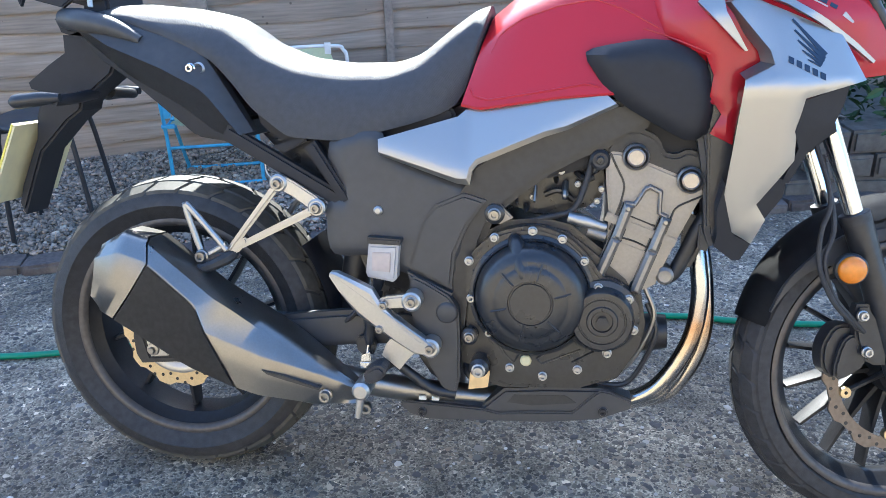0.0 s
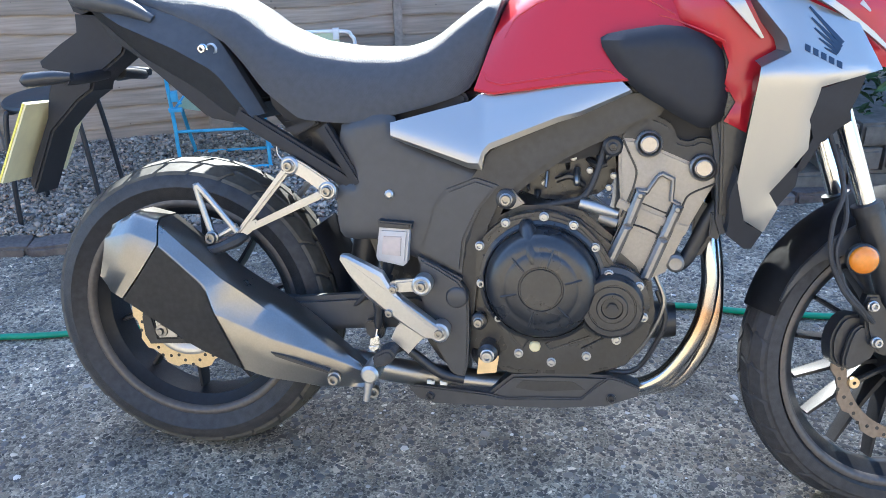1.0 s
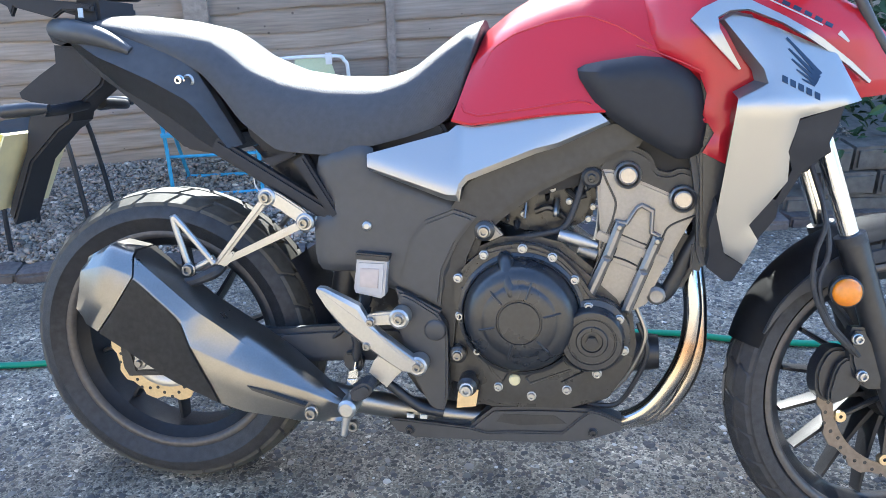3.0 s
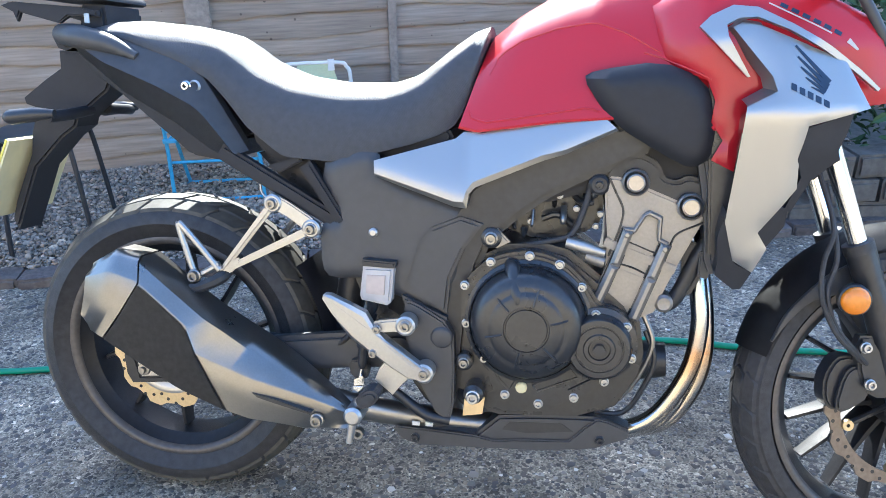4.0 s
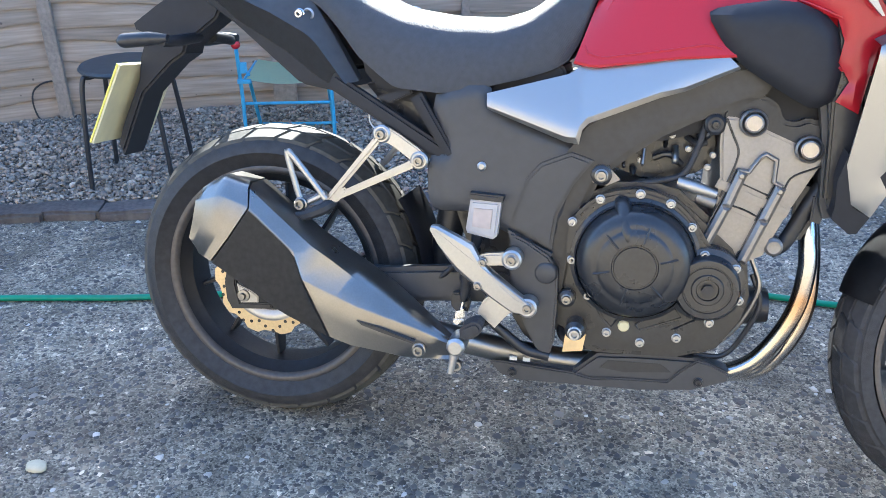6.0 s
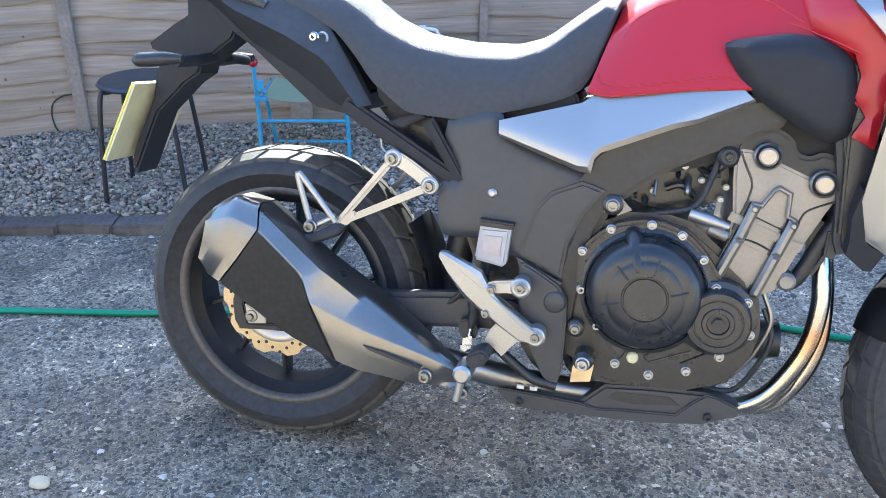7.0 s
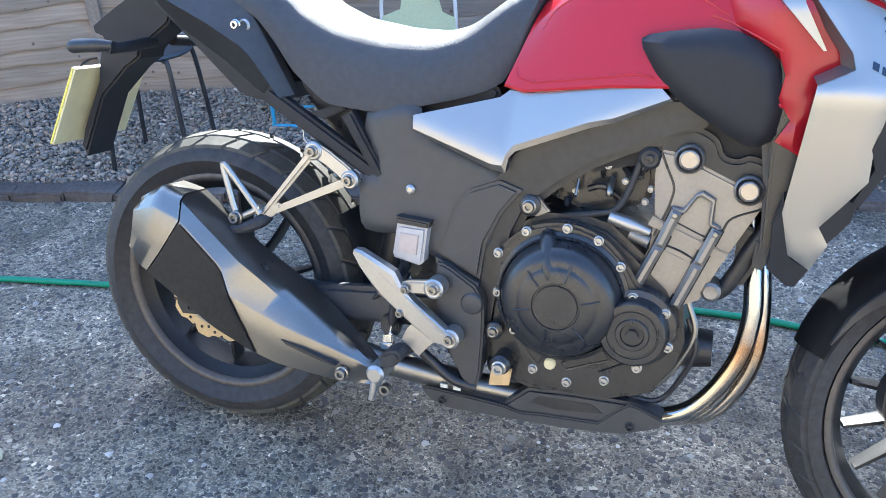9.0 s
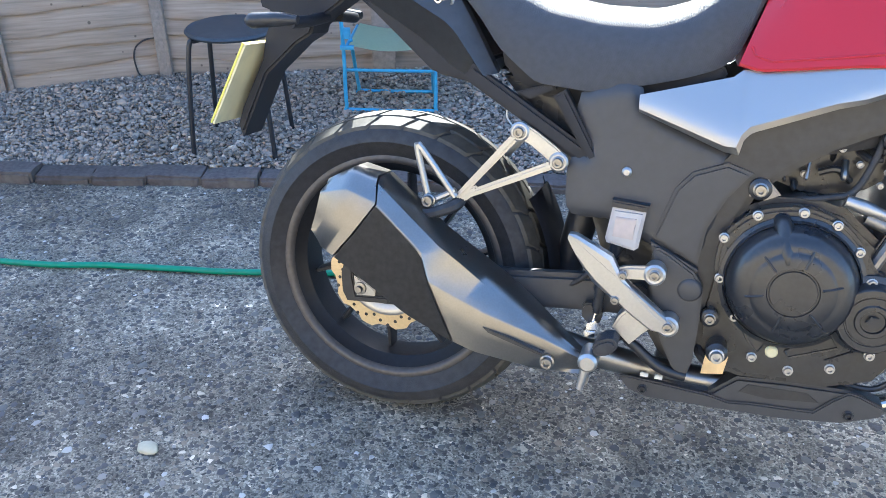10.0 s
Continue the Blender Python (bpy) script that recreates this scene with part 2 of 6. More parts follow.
def concrete():
    """Worn concrete with its aggregate laid bare: dark and pale stones in a grey matrix, with stains."""
    m = bpy.data.materials.new("worn aggregate concrete")
    m.use_nodes = True
    t = m.node_tree
    b = t.nodes["Principled BSDF"]
    b.inputs["Roughness"].default_value = 0.85
    b.inputs["Specular IOR Level"].default_value = 0.35
    co = t.nodes.new("ShaderNodeTexCoord")
    warp = t.nodes.new("ShaderNodeTexNoise")
    warp.inputs["Scale"].default_value, warp.inputs["Detail"].default_value = 55, 4
    add = t.nodes.new("ShaderNodeVectorMath")
    add.operation = "MULTIPLY_ADD"
    add.inputs[1].default_value = (0.022, 0.022, 0.022)
    t.links.new(co.outputs["Object"], warp.inputs["Vector"])
    t.links.new(warp.outputs["Color"], add.inputs[0])
    t.links.new(co.outputs["Object"], add.inputs[2])

    def ramp(source, stops):
        r = t.nodes.new("ShaderNodeValToRGB")
        e = r.color_ramp.elements
        e[0].position, e[0].color = stops[0][0], (*stops[0][1], 1)
        e[1].position, e[1].color = stops[-1][0], (*stops[-1][1], 1)
        for p, c in stops[1:-1]:
            e.new(p).color = (*c, 1)
        t.links.new(source, r.inputs["Fac"])
        return r.outputs["Color"]

    def blend(fac, a, c, kind="MIX"):
        mx = t.nodes.new("ShaderNodeMixRGB")
        mx.blend_type = kind
        if isinstance(fac, float):
            mx.inputs["Fac"].default_value = fac
        else:
            t.links.new(fac, mx.inputs["Fac"])
        t.links.new(a, mx.inputs["Color1"])
        t.links.new(c, mx.inputs["Color2"])
        return mx.outputs["Color"]

    cells = []
    for scale in (78.0, 150.0):
        v = t.nodes.new("ShaderNodeTexVoronoi")
        v.inputs["Scale"].default_value = scale
        t.links.new(add.outputs["Vector"], v.inputs["Vector"])
        cells.append(v)
    hue = t.nodes.new("ShaderNodeSeparateColor")
    t.links.new(cells[0].outputs["Color"], hue.inputs["Color"])
    hue2 = t.nodes.new("ShaderNodeSeparateColor")
    t.links.new(cells[1].outputs["Color"], hue2.inputs["Color"])
    stones = ramp(hue.outputs["Red"], [(0.0, (0.045, 0.046, 0.05)), (0.35, (0.075, 0.075, 0.078)), (0.7, (0.12, 0.116, 0.11)), (0.9, (0.17, 0.155, 0.138)), (0.955, (0.24, 0.225, 0.2)), (1.0, (0.5, 0.49, 0.46))])
    grit = ramp(hue2.outputs["Green"], [(0.0, (0.06, 0.06, 0.06)), (0.4, (0.14, 0.138, 0.13)), (0.85, (0.26, 0.255, 0.235)), (1.0, (0.42, 0.41, 0.38))])
    fine, wide, mid = (t.nodes.new("ShaderNodeTexNoise") for _ in range(3))
    for n, s, d in ((fine, 210, 7), (wide, 1.7, 6), (mid, 9, 8)):
        n.inputs["Scale"].default_value, n.inputs["Detail"].default_value = s, d
        t.links.new(co.outputs["Object"], n.inputs["Vector"])
    paste = ramp(fine.outputs["Fac"], [(0.38, (0.07, 0.069, 0.066)), (0.52, (0.19, 0.188, 0.178)), (0.64, (0.36, 0.355, 0.335))])
    paste = blend(0.45, paste, grit)
    # round stones show where a cell's middle breaks through the mortar, more in worn areas
    size = t.nodes.new("ShaderNodeMath")
    size.operation = "MULTIPLY_ADD"
    size.inputs[1].default_value = -0.9
    t.links.new(mid.outputs["Fac"], size.inputs[0])
    t.links.new(cells[0].outputs["Distance"], size.inputs[2])
    bared = ramp(size.outputs["Value"], [(0.0, (1, 1, 1)), (0.06, (0, 0, 0))])
    show = ramp(hue.outputs["Blue"], [(0.50, (0, 0, 0)), (0.54, (1, 1, 1))])
    bared = blend(1.0, bared, show, "MULTIPLY")
    small = t.nodes.new("ShaderNodeMath")
    small.operation = "MULTIPLY_ADD"
    small.inputs[1].default_value = -0.75
    t.links.new(mid.outputs["Fac"], small.inputs[0])
    t.links.new(cells[1].outputs["Distance"], small.inputs[2])
    bits = blend(1.0, ramp(small.outputs["Value"], [(0.0, (1, 1, 1)), (0.08, (0, 0, 0))]), ramp(hue2.outputs["Blue"], [(0.5, (0, 0, 0)), (0.54, (1, 1, 1))]), "MULTIPLY")
    base = blend(bits, paste, ramp(hue2.outputs["Red"], [(0.0, (0.035, 0.035, 0.037)), (0.6, (0.09, 0.088, 0.085)), (0.9, (0.2, 0.19, 0.17)), (1.0, (0.55, 0.54, 0.5))]))
    base = blend(bared, base, stones)
    tone = ramp(wide.outputs["Fac"], [(0.36, (0.83, 0.74, 0.61)), (0.5, (1.23, 1.12, 0.94)), (0.64, (1.70, 1.56, 1.31))])
    base = blend(1.0, base, tone, "MULTIPLY")
    blotch = ramp(mid.outputs["Fac"], [(0.34, (0.58, 0.58, 0.58)), (0.5, (1.0, 1.0, 1.0)), (0.66, (1.42, 1.40, 1.36))])
    base = blend(1.0, base, blotch, "MULTIPLY")
    t.links.new(base, b.inputs["Base Color"])
    bu, bu2 = t.nodes.new("ShaderNodeBump"), t.nodes.new("ShaderNodeBump")
    bu.inputs["Strength"].default_value, bu.inputs["Distance"].default_value = 0.8, 0.004
    bu2.inputs["Strength"].default_value, bu2.inputs["Distance"].default_value = 0.5, 0.003
    bu.invert = True
    t.links.new(cells[0].outputs["Distance"], bu.inputs["Height"])
    t.links.new(fine.outputs["Fac"], bu2.inputs["Height"])
    t.links.new(bu.outputs["Normal"], bu2.inputs["Normal"])
    t.links.new(bu2.outputs["Normal"], b.inputs["Normal"])
    return m


CONCRETE = concrete()


def pebble():
    m = shader("grey gravel", (0.2, 0.195, 0.19), 0.8, 0.0, 0.25, 90, 0.4, 300)
    t = m.node_tree
    b = t.nodes["Principled BSDF"]
    geo, ramp = t.nodes.new("ShaderNodeNewGeometry"), t.nodes.new("ShaderNodeValToRGB")
    e = ramp.color_ramp.elements
    e[0].color, e[1].color = (0.14, 0.119, 0.098, 1), (0.62, 0.55, 0.445, 1)
    e.new(0.35).color = (0.285, 0.248, 0.205, 1)
    e.new(0.7).color = (0.41, 0.355, 0.290, 1)
    e.new(0.9).color = (0.42, 0.31, 0.225, 1)
    t.links.new(geo.outputs["Random Per Island"], ramp.inputs["Fac"])
    mul = t.nodes.new("ShaderNodeMixRGB")
    mul.blend_type, mul.inputs["Fac"].default_value = "MULTIPLY", 0.35
    old = b.inputs["Base Color"].links[0].from_socket
    t.links.new(ramp.outputs["Color"], mul.inputs["Color1"])
    bright = t.nodes.new("ShaderNodeBrightContrast")
    bright.inputs["Bright"].default_value = 0.7
    t.links.new(old, bright.inputs["Color"])
    t.links.new(bright.outputs["Color"], mul.inputs["Color2"])
    t.links.new(mul.outputs["Color"], b.inputs["Base Color"])
    return m


PEBBLE = pebble()


def chip():
    """Stones bared in the concrete: mostly dark, a few pale."""
    m = pebble()
    m.name = "bared aggregate"
    e = [n for n in m.node_tree.nodes if n.type == "VALTORGB"][-1].color_ramp.elements
    for k, (p, c) in enumerate(((0.0, (0.06, 0.06, 0.062)), (0.45, (0.10, 0.098, 0.095)), (0.82, (0.17, 0.16, 0.147)), (0.93, (0.26, 0.24, 0.21)), (1.0, (0.6, 0.58, 0.54)))):
        e[k].position, e[k].color = p, (*c, 1)
    return m


CHIP = chip()


# ---- builders ----
def finish(bm, name, material, angle=38):
    bmesh.ops.recalc_face_normals(bm, faces=bm.faces)
    me = bpy.data.meshes.new(name)
    bm.to_mesh(me)
    bm.free()
    me.materials.append(material)
    me.shade_smooth()
    me.set_sharp_from_angle(angle=radians(angle))
    return me


def part(name, bm, material, parent=None, label="", angle=38):
    ob = new(name, finish(bm, name, material, angle))
    ob.parent = parent
    return tagged(ob, label)


def base(name, label, category, m=None, group=""):
    e = new(name)
    e.empty_display_size = 0.05
    if m:
        e.matrix_world = m
    return tagged(e, label, category, group)


def soften(points, times=2, closed=True):
    """Corners of an outline cut round."""
    for _ in range(times):
        out, n = [], len(points)
        for i in range(n if closed else n - 1):
            a, b = Vector(points[i]), Vector(points[(i + 1) % n])
            out += [a.lerp(b, 0.22), a.lerp(b, 0.78)]
        if not closed:
            out = [Vector(points[0])] + out + [Vector(points[-1])]
        points = out
    return points


def plate(outline, y0, y1, bevel=0.003, bm=None, segments=2):
    """An outline in x and z, drawn out from y0 to y1, with rounded edges."""
    own = bm or bmesh.new()
    lo = [own.verts.new((p[0], y0, p[1])) for p in outline]
    hi = [own.verts.new((p[0], y1, p[1])) for p in outline]
    n = len(outline)
    faces = [own.faces.new(lo), own.faces.new(hi[::-1])]
    for i in range(n):
        faces.append(own.faces.new((lo[i], hi[i], hi[(i + 1) % n], lo[(i + 1) % n])))
    bmesh.ops.recalc_face_normals(own, faces=faces)
    if bevel:
        edges = [e for f in faces[:2] for e in f.edges]
        bmesh.ops.bevel(own, geom=edges, offset=bevel, segments=segments, affect="EDGES", clamp_overlap=True)
    return own


def edge_distance(x, z, outline):
    best = 9.0
    n = len(outline)
    for i in range(n):
        ax, az = outline[i][0], outline[i][1]
        bx, bz = outline[(i + 1) % n][0], outline[(i + 1) % n][1]
        dx, dz = bx - ax, bz - az
        k = max(0.0, min(1.0, ((x - ax) * dx + (z - az) * dz) / (dx * dx + dz * dz + 1e-12)))
        best = min(best, math.hypot(x - ax - k * dx, z - az - k * dz))
    return best


def panel(outline, depth, thick=0.006, step=0.014, rim=0.012, drop=0.010):
    """A curved body panel: an outline in x and z whose y follows depth(x, z), with its rim rolled inwards."""
    bm = bmesh.new()
    bm.faces.new([bm.verts.new((p[0], 0, p[1])) for p in outline])
    xs, zs = [p[0] for p in outline], [p[1] for p in outline]
    for axis, lo, hi in ((0, min(xs), max(xs)), (2, min(zs), max(zs))):
        k = lo + step
        while k < hi:
            co, no = [0, 0, 0], [0, 0, 0]
            co[axis], no[axis] = k, 1
            bmesh.ops.bisect_plane(bm, geom=bm.verts[:] + bm.edges[:] + bm.faces[:], plane_co=co, plane_no=no)
            k += step
    for v in bm.verts:
        d = edge_distance(v.co.x, v.co.z, outline)
        v.co.y = depth(v.co.x, v.co.z) + drop * (1 - min(1, d / rim)) ** 2
    bmesh.ops.recalc_face_normals(bm, faces=bm.faces)
    if sum(f.normal.y for f in bm.faces) > 0:
        bmesh.ops.reverse_faces(bm, faces=bm.faces)
    bmesh.ops.solidify(bm, geom=bm.faces[:], thickness=thick)
    return bm


def loft(rings, closed=True, caps=True, bm=None):
    own = bm or bmesh.new()
    rows = [[own.verts.new(p) for p in r] for r in rings]
    n = len(rows[0])
    for a, b in zip(rows, rows[1:]):
        for i in range(n if closed else n - 1):
            own.faces.new((a[i], a[(i + 1) % n], b[(i + 1) % n], b[i]))
    if caps:
        own.faces.new(rows[0])
        own.faces.new(rows[-1][::-1])
    return own


def curve_points(points, n=6):
    """Points along a smooth line through the given ones."""
    p = [Vector(q) for q in points]
    p = [p[0] * 2 - p[1]] + p + [p[-1] * 2 - p[-2]]
    out = []
    for i in range(1, len(p) - 2):
        for k in range(n):
            t = k / n
            a, b, c, d = p[i - 1], p[i], p[i + 1], p[i + 2]
            out.append(0.5 * ((2 * b) + (c - a) * t + (2 * a - 5 * b + 4 * c - d) * t * t + (3 * b - a - 3 * c + d) * t ** 3))
    return out + [p[-2]]


def tube(points, radius, sides=10, smooth=6, bm=None):
    """A round tube along points; radius may be a list with one value a point."""
    way = curve_points(points, smooth) if smooth else [Vector(q) for q in points]
    n = len(way)
    rings, up = [], Vector((0.12, 0.3, 0.95))
    for i, q in enumerate(way):
        t = (way[min(i + 1, n - 1)] - way[max(i - 1, 0)]).normalized()
        side = t.cross(up)
        if side.length < 1e-4:
            side = t.orthogonal()
        side.normalize()
        up = side.cross(t).normalized()
        r = radius if isinstance(radius, (int, float)) else float(np.interp(i / (n - 1), np.linspace(0, 1, len(radius)), radius))
        rings.append([q + r * (math.cos(a) * side + math.sin(a) * up) for a in (2 * math.pi * k / sides for k in range(sides))])
    return loft(rings, bm=bm)


def revolve(profile, centre, n=48, bm=None, closed=False, start=0.0, sweep=2 * math.pi):
    """A profile of (radius, y) turned about the y axis through centre."""
    own = bm or bmesh.new()
    whole = sweep > 6.28
    m = n if whole else n + 1
    rows = []
    for k in range(m):
        a = start + sweep * k / n
        rows.append([own.verts.new((centre[0] + r * math.cos(a), centre[1] + y, centre[2] + r * math.sin(a))) for r, y in profile])
    count = len(profile)
    for k in range(m if whole else m - 1):
        a, b = rows[k], rows[(k + 1) % m]
        for i in range(count if closed else count - 1):
            j = (i + 1) % count
            own.faces.new((a[i], a[j], b[j], b[i]))
    bmesh.ops.remove_doubles(own, verts=own.verts, dist=1e-6)
    return own


def box(x0, x1, y0, y1, z0, z1, bevel=0.003, bm=None):
    return plate([(x0, z0), (x1, z0), (x1, z1), (x0, z1)], y0, y1, bevel, bm)


def bolt_mesh(r=0.008, h=0.008):
    """A flanged socket bolt that looks towards -y."""
    bm = bmesh.new()
    revolve([(0.0, -h * 0.45), (r * 0.38, -h * 0.45), (r * 0.42, -h), (r * 0.72, -h), (r * 0.8, -h * 0.85), (r * 0.8, -h * 0.35), (r, -h * 0.25), (r, 0.002)], (0, 0, 0), 14, bm)
    return bm


BOLTS = {}


def bolt(x, y, z, parent, r=0.008, material=None, name="bolt"):
    material = material or ALLOY
    key = (r, material.name)
    if key not in BOLTS:
        BOLTS[key] = finish(bolt_mesh(r, r), name, material)
    o = new(name, BOLTS[key])
    o.parent = parent
    o.location = (x, y, z)
    return o


# ---- the yard ----
FENCE_AT = Vector((-1.655, 1.69, 0))  # the joint of two panels, which meet at an angle
FENCE_WAYS = (Vector((1, 0.75, 0)).normalized(), Vector((1, 0.37, 0)).normalized())
EDGE_AT, EDGE_WAY = Vector((-1.123, 0.788, 0)), Vector((1, 0.272, 0)).normalized()


def line_pose(at, way, s, out, z):
    """A pose s metres along a line in plan, its x along the line and its y away from the yard."""
    return Matrix.Translation(at + way * s + Vector((-way.y, way.x, 0)) * out + Vector((0, 0, z))) @ Matrix.Rotation(math.atan2(way.y, way.x), 4, "Z")


def fence_pose(s, out=0.0, z=0.0):
    return line_pose(FENCE_AT, FENCE_WAYS[s >= 0], s, out, z)


def edge_pose(s, out=0.0, z=0.0):
    return line_pose(EDGE_AT, EDGE_WAY, s, out, z)


def fence_y(x):
    way = FENCE_WAYS[x >= FENCE_AT.x]
    return FENCE_AT.y + (x - FENCE_AT.x) * way.y / way.x


def edge_y(x):
    return EDGE_AT.y + (x - EDGE_AT.x) * EDGE_WAY.y / EDGE_WAY.x


bm = bmesh.new()
bmesh.ops.create_grid(bm, x_segments=12, y_segments=12, size=40)
ground = part("ground", bm, CONCRETE)
tagged(ground, "worn grey concrete yard with bare aggregate", "ground", kind="structure")

# unseen wall added behind the eye to bounce and reflect warm sunlight
bm = box(-9, 9, -4.9, -4.6, 0, 2.75, 0.02)
bounce_wall = part("wall_south", bm, RENDER)
tagged(bounce_wall, "plain cream rendered wall out of view, added to bounce sunlight", "wall", kind="structure")


def gravel_bed():
    """Loose stones between the brick edging and the fence, in one mesh."""
    rng = random.Random(4)
    ico = bmesh.new()
    bmesh.ops.create_icosphere(ico, subdivisions=1, radius=1)
    shape = [v.co.copy() for v in ico.verts]
    tris = [[v.index for v in f.verts] for f in ico.faces]
    ico.free()
    verts, faces = [], []

    def stone(x, y, z, r):
        turn = Euler((rng.uniform(0, 6.3), rng.uniform(0, 6.3), rng.uniform(0, 6.3))).to_matrix()
        sx, sy, sz = r * rng.uniform(0.8, 1.35), r * rng.uniform(0.7, 1.1), r * rng.uniform(0.5, 0.8)
        flat = Euler((rng.uniform(-0.5, 0.5), rng.uniform(-0.5, 0.5), rng.uniform(0, 6.3))).to_matrix()
        k = len(verts)
        a1, a2 = rng.uniform(1.5, 3.2), rng.uniform(0, 6.3)
        for c in shape:
            d = turn @ c
            d = Vector((d.x * sx, d.y * sy, d.z * sz)) * (0.97 + 0.22 * math.sin(c.x * a1 + a2) * math.sin(c.z * a1 + c.y * 2 + a2))
            d = flat @ d
            verts.append((x + d.x, y + d.y, z + d.z))
        faces.extend([[k + i for i in f] for f in tris])

    for _ in range(62000):
        x = rng.uniform(-2.5, 0.3) if rng.random() < 0.86 else rng.uniform(0.3, 2.0)
        y = rng.uniform(edge_y(x) + 0.045, fence_y(x) + 0.02)
        p = Vector((x, y, 0))
        r = min(0.020, max(0.0035, rng.lognormvariate(math.log(0.0060), 0.36)))
        stone(p.x, p.y, 0.012 + rng.uniform(0, 0.022) + 0.006 * math.sin(p.x * 5) * math.cos(p.y * 7), r)
    me = bpy.data.meshes.new("gravel")
    me.from_pydata(verts, [], faces)
    me.materials.append(PEBBLE)
    me.shade_smooth()
    me.set_sharp_from_angle(angle=radians(60))
    return new("gravel", me)


gravel = tagged(gravel_bed(), "grey mixed gravel between brick edging and fence", "gravel", kind="stuff")
bm = bmesh.new()
corners = [edge_pose(-1.7, 0.035).translation, edge_pose(6.0, 0.035).translation, fence_pose(6.0, 0.1).translation, fence_pose(0.0, 0.1).translation, fence_pose(-1.3, 0.1).translation]
loft([[Vector((c.x, c.y, 0.004)) for c in corners], [Vector((c.x, c.y, 0.018)) for c in corners]], bm=bm)
bed = part("gravel_bed", bm, STONE)
tagged(bed, "dark soil under the gravel", "gravel bed", kind="structure")


def edging():
    root = tagged(base("brick_edging", "row of dark worn bricks edging the gravel", "edging"), kind="structure")
    rng = random.Random(8)
    shapes = []
    for k in range(4):
        bm = box(-0.0895, 0.0895, -0.05, 0.05, -0.03, 0.035, 0.009)
        bmesh.ops.subdivide_edges(bm, edges=[e for e in bm.edges if e.calc_length() > 0.05], cuts=3, use_grid_fill=True)
        for v in bm.verts:
            v.co += Vector(noise.noise_vector(v.co * 22 + Vector((k * 9, 0, 0)))) * 0.006
        shapes.append(finish(bm, "brick", BRICK, 50))
    for i in range(30):
        o = new("brick", shapes[i % 4])
        m = edge_pose(-1.404 + i * 0.1845 + rng.uniform(-0.003, 0.003), rng.uniform(-0.009, 0.009), rng.uniform(-0.010, 0.003))
        o.matrix_world = m @ Euler((rng.uniform(-0.05, 0.05), rng.uniform(-0.03, 0.03), rng.uniform(-0.05, 0.05))).to_matrix().to_4x4()
        o.parent = root
    return root


edging()


def fence():
    """Waney-lap panels between posts: thin overlapping boards with wavy lower edges, and upright battens."""
    rng = random.Random(21)
    root = tagged(base("fence", "weathered grey larch-lap garden fence panels", "fence"), kind="structure")

    def board(length, seed):
        bm = bmesh.new()
        n = 40
        lift, r = 0.11, random.Random(seed)
        rings = []
        a, b, c = r.uniform(0, 9), r.uniform(0, 9), r.uniform(2.2, 4.5)
        for i in range(n + 1):
            x = length * i / n
            low = 0.011 * math.sin(x * c + a) + 0.007 * math.sin(x * 7.3 + b) + 0.010 * noise.noise(Vector((x * 6, seed, 0)))
            bulge = 0.004 * math.sin(x * 5 + b)
            rings.append([(x, -0.025 + bulge, low - 0.014), (x, -0.030 + bulge, low - 0.004), (x, 0.002 + bulge * 0.3, lift), (x, 0.008, lift), (x, -0.004 + bulge, low - 0.010)])
        loft(rings, bm=bm)
        return finish(bm, "board", LARCH, 45)

    shapes = [board(1.75, k) for k in range(9)]
    joints = [-1.76, 0.0, 1.75, 3.50]
    for s in joints:
        for z in range(24):
            o = new("board", shapes[rng.randrange(9)])
            flip = rng.random() < 0.5
            m = fence_pose(s, 0.0, 0.03 + z * 0.0775)
            if flip:
                m = m @ Matrix.Translation((1.75, 0, 0)) @ Matrix.Diagonal((-1, 1, 1, 1))
            o.matrix_world = m @ Matrix.Rotation(rng.uniform(-0.006, 0.006), 4, "Y")
            o.parent = root
    for at, wide in ((-0.66, 0.045), (-0.615, 0.016), (-0.02, 0.036), (0.018, 0.016), (1.73, 0.036)):
        bm = box(-wide / 2, wide / 2, -0.052, -0.020, 0.0, 1.92, 0.002)
        b = part("batten", bm, BATTEN, root)
        b.matrix_world = fence_pose(at)
    for at, near, far in ((0.93, -0.075, -0.02), (-1.76, -0.03, 0.05), (0.0, 0.012, 0.09), (1.75, 0.012, 0.09), (3.5, 0.012, 0.09)):
        bm = box(-0.05, 0.05, near, far, 0.0, 1.95, 0.004)
        p = part("post", bm, BATTEN, root)
        p.matrix_world = fence_pose(at)
    return root


fence()


def hose():
    way = [(-3.2, 0.05, 0.011), (-2.2, 0.10, 0.011), (-1.234, 0.191, 0.011), (-0.926, 0.262, 0.011), (-0.72, 0.305, 0.011), (-0.54, 0.345, 0.011),
           (0.0, 0.50, 0.011), (0.55, 0.63, 0.011), (1.05, 0.682, 0.011), (1.25, 0.67, 0.011), (1.52, 0.674, 0.011), (2.2, 0.72, 0.011), (3.4, 0.6, 0.011)]
    ob = part("hose", tube(way, 0.0085, 10, 8), GREEN_HOSE)
    return tagged(ob, "green garden hose lying across the concrete", "hose")


hose()


# ---- the motorcycle ----
LEAN = radians(12.73)  # it leans away on its side stand
bike = base("motorcycle", "red, silver and black adventure motorcycle leaning on its side stand", "motorcycle", Matrix.Rotation(-LEAN, 4, "X"))
REAR, R_REAR = (0.0, 0.0, 0.312), 0.312
FRONT, R_FRONT = (1.398, 0.0, 0.288), 0.303
STEER = Matrix.Translation(FRONT) @ Matrix.Rotation(radians(12), 4, Vector((-0.42, 0, 0.91)))


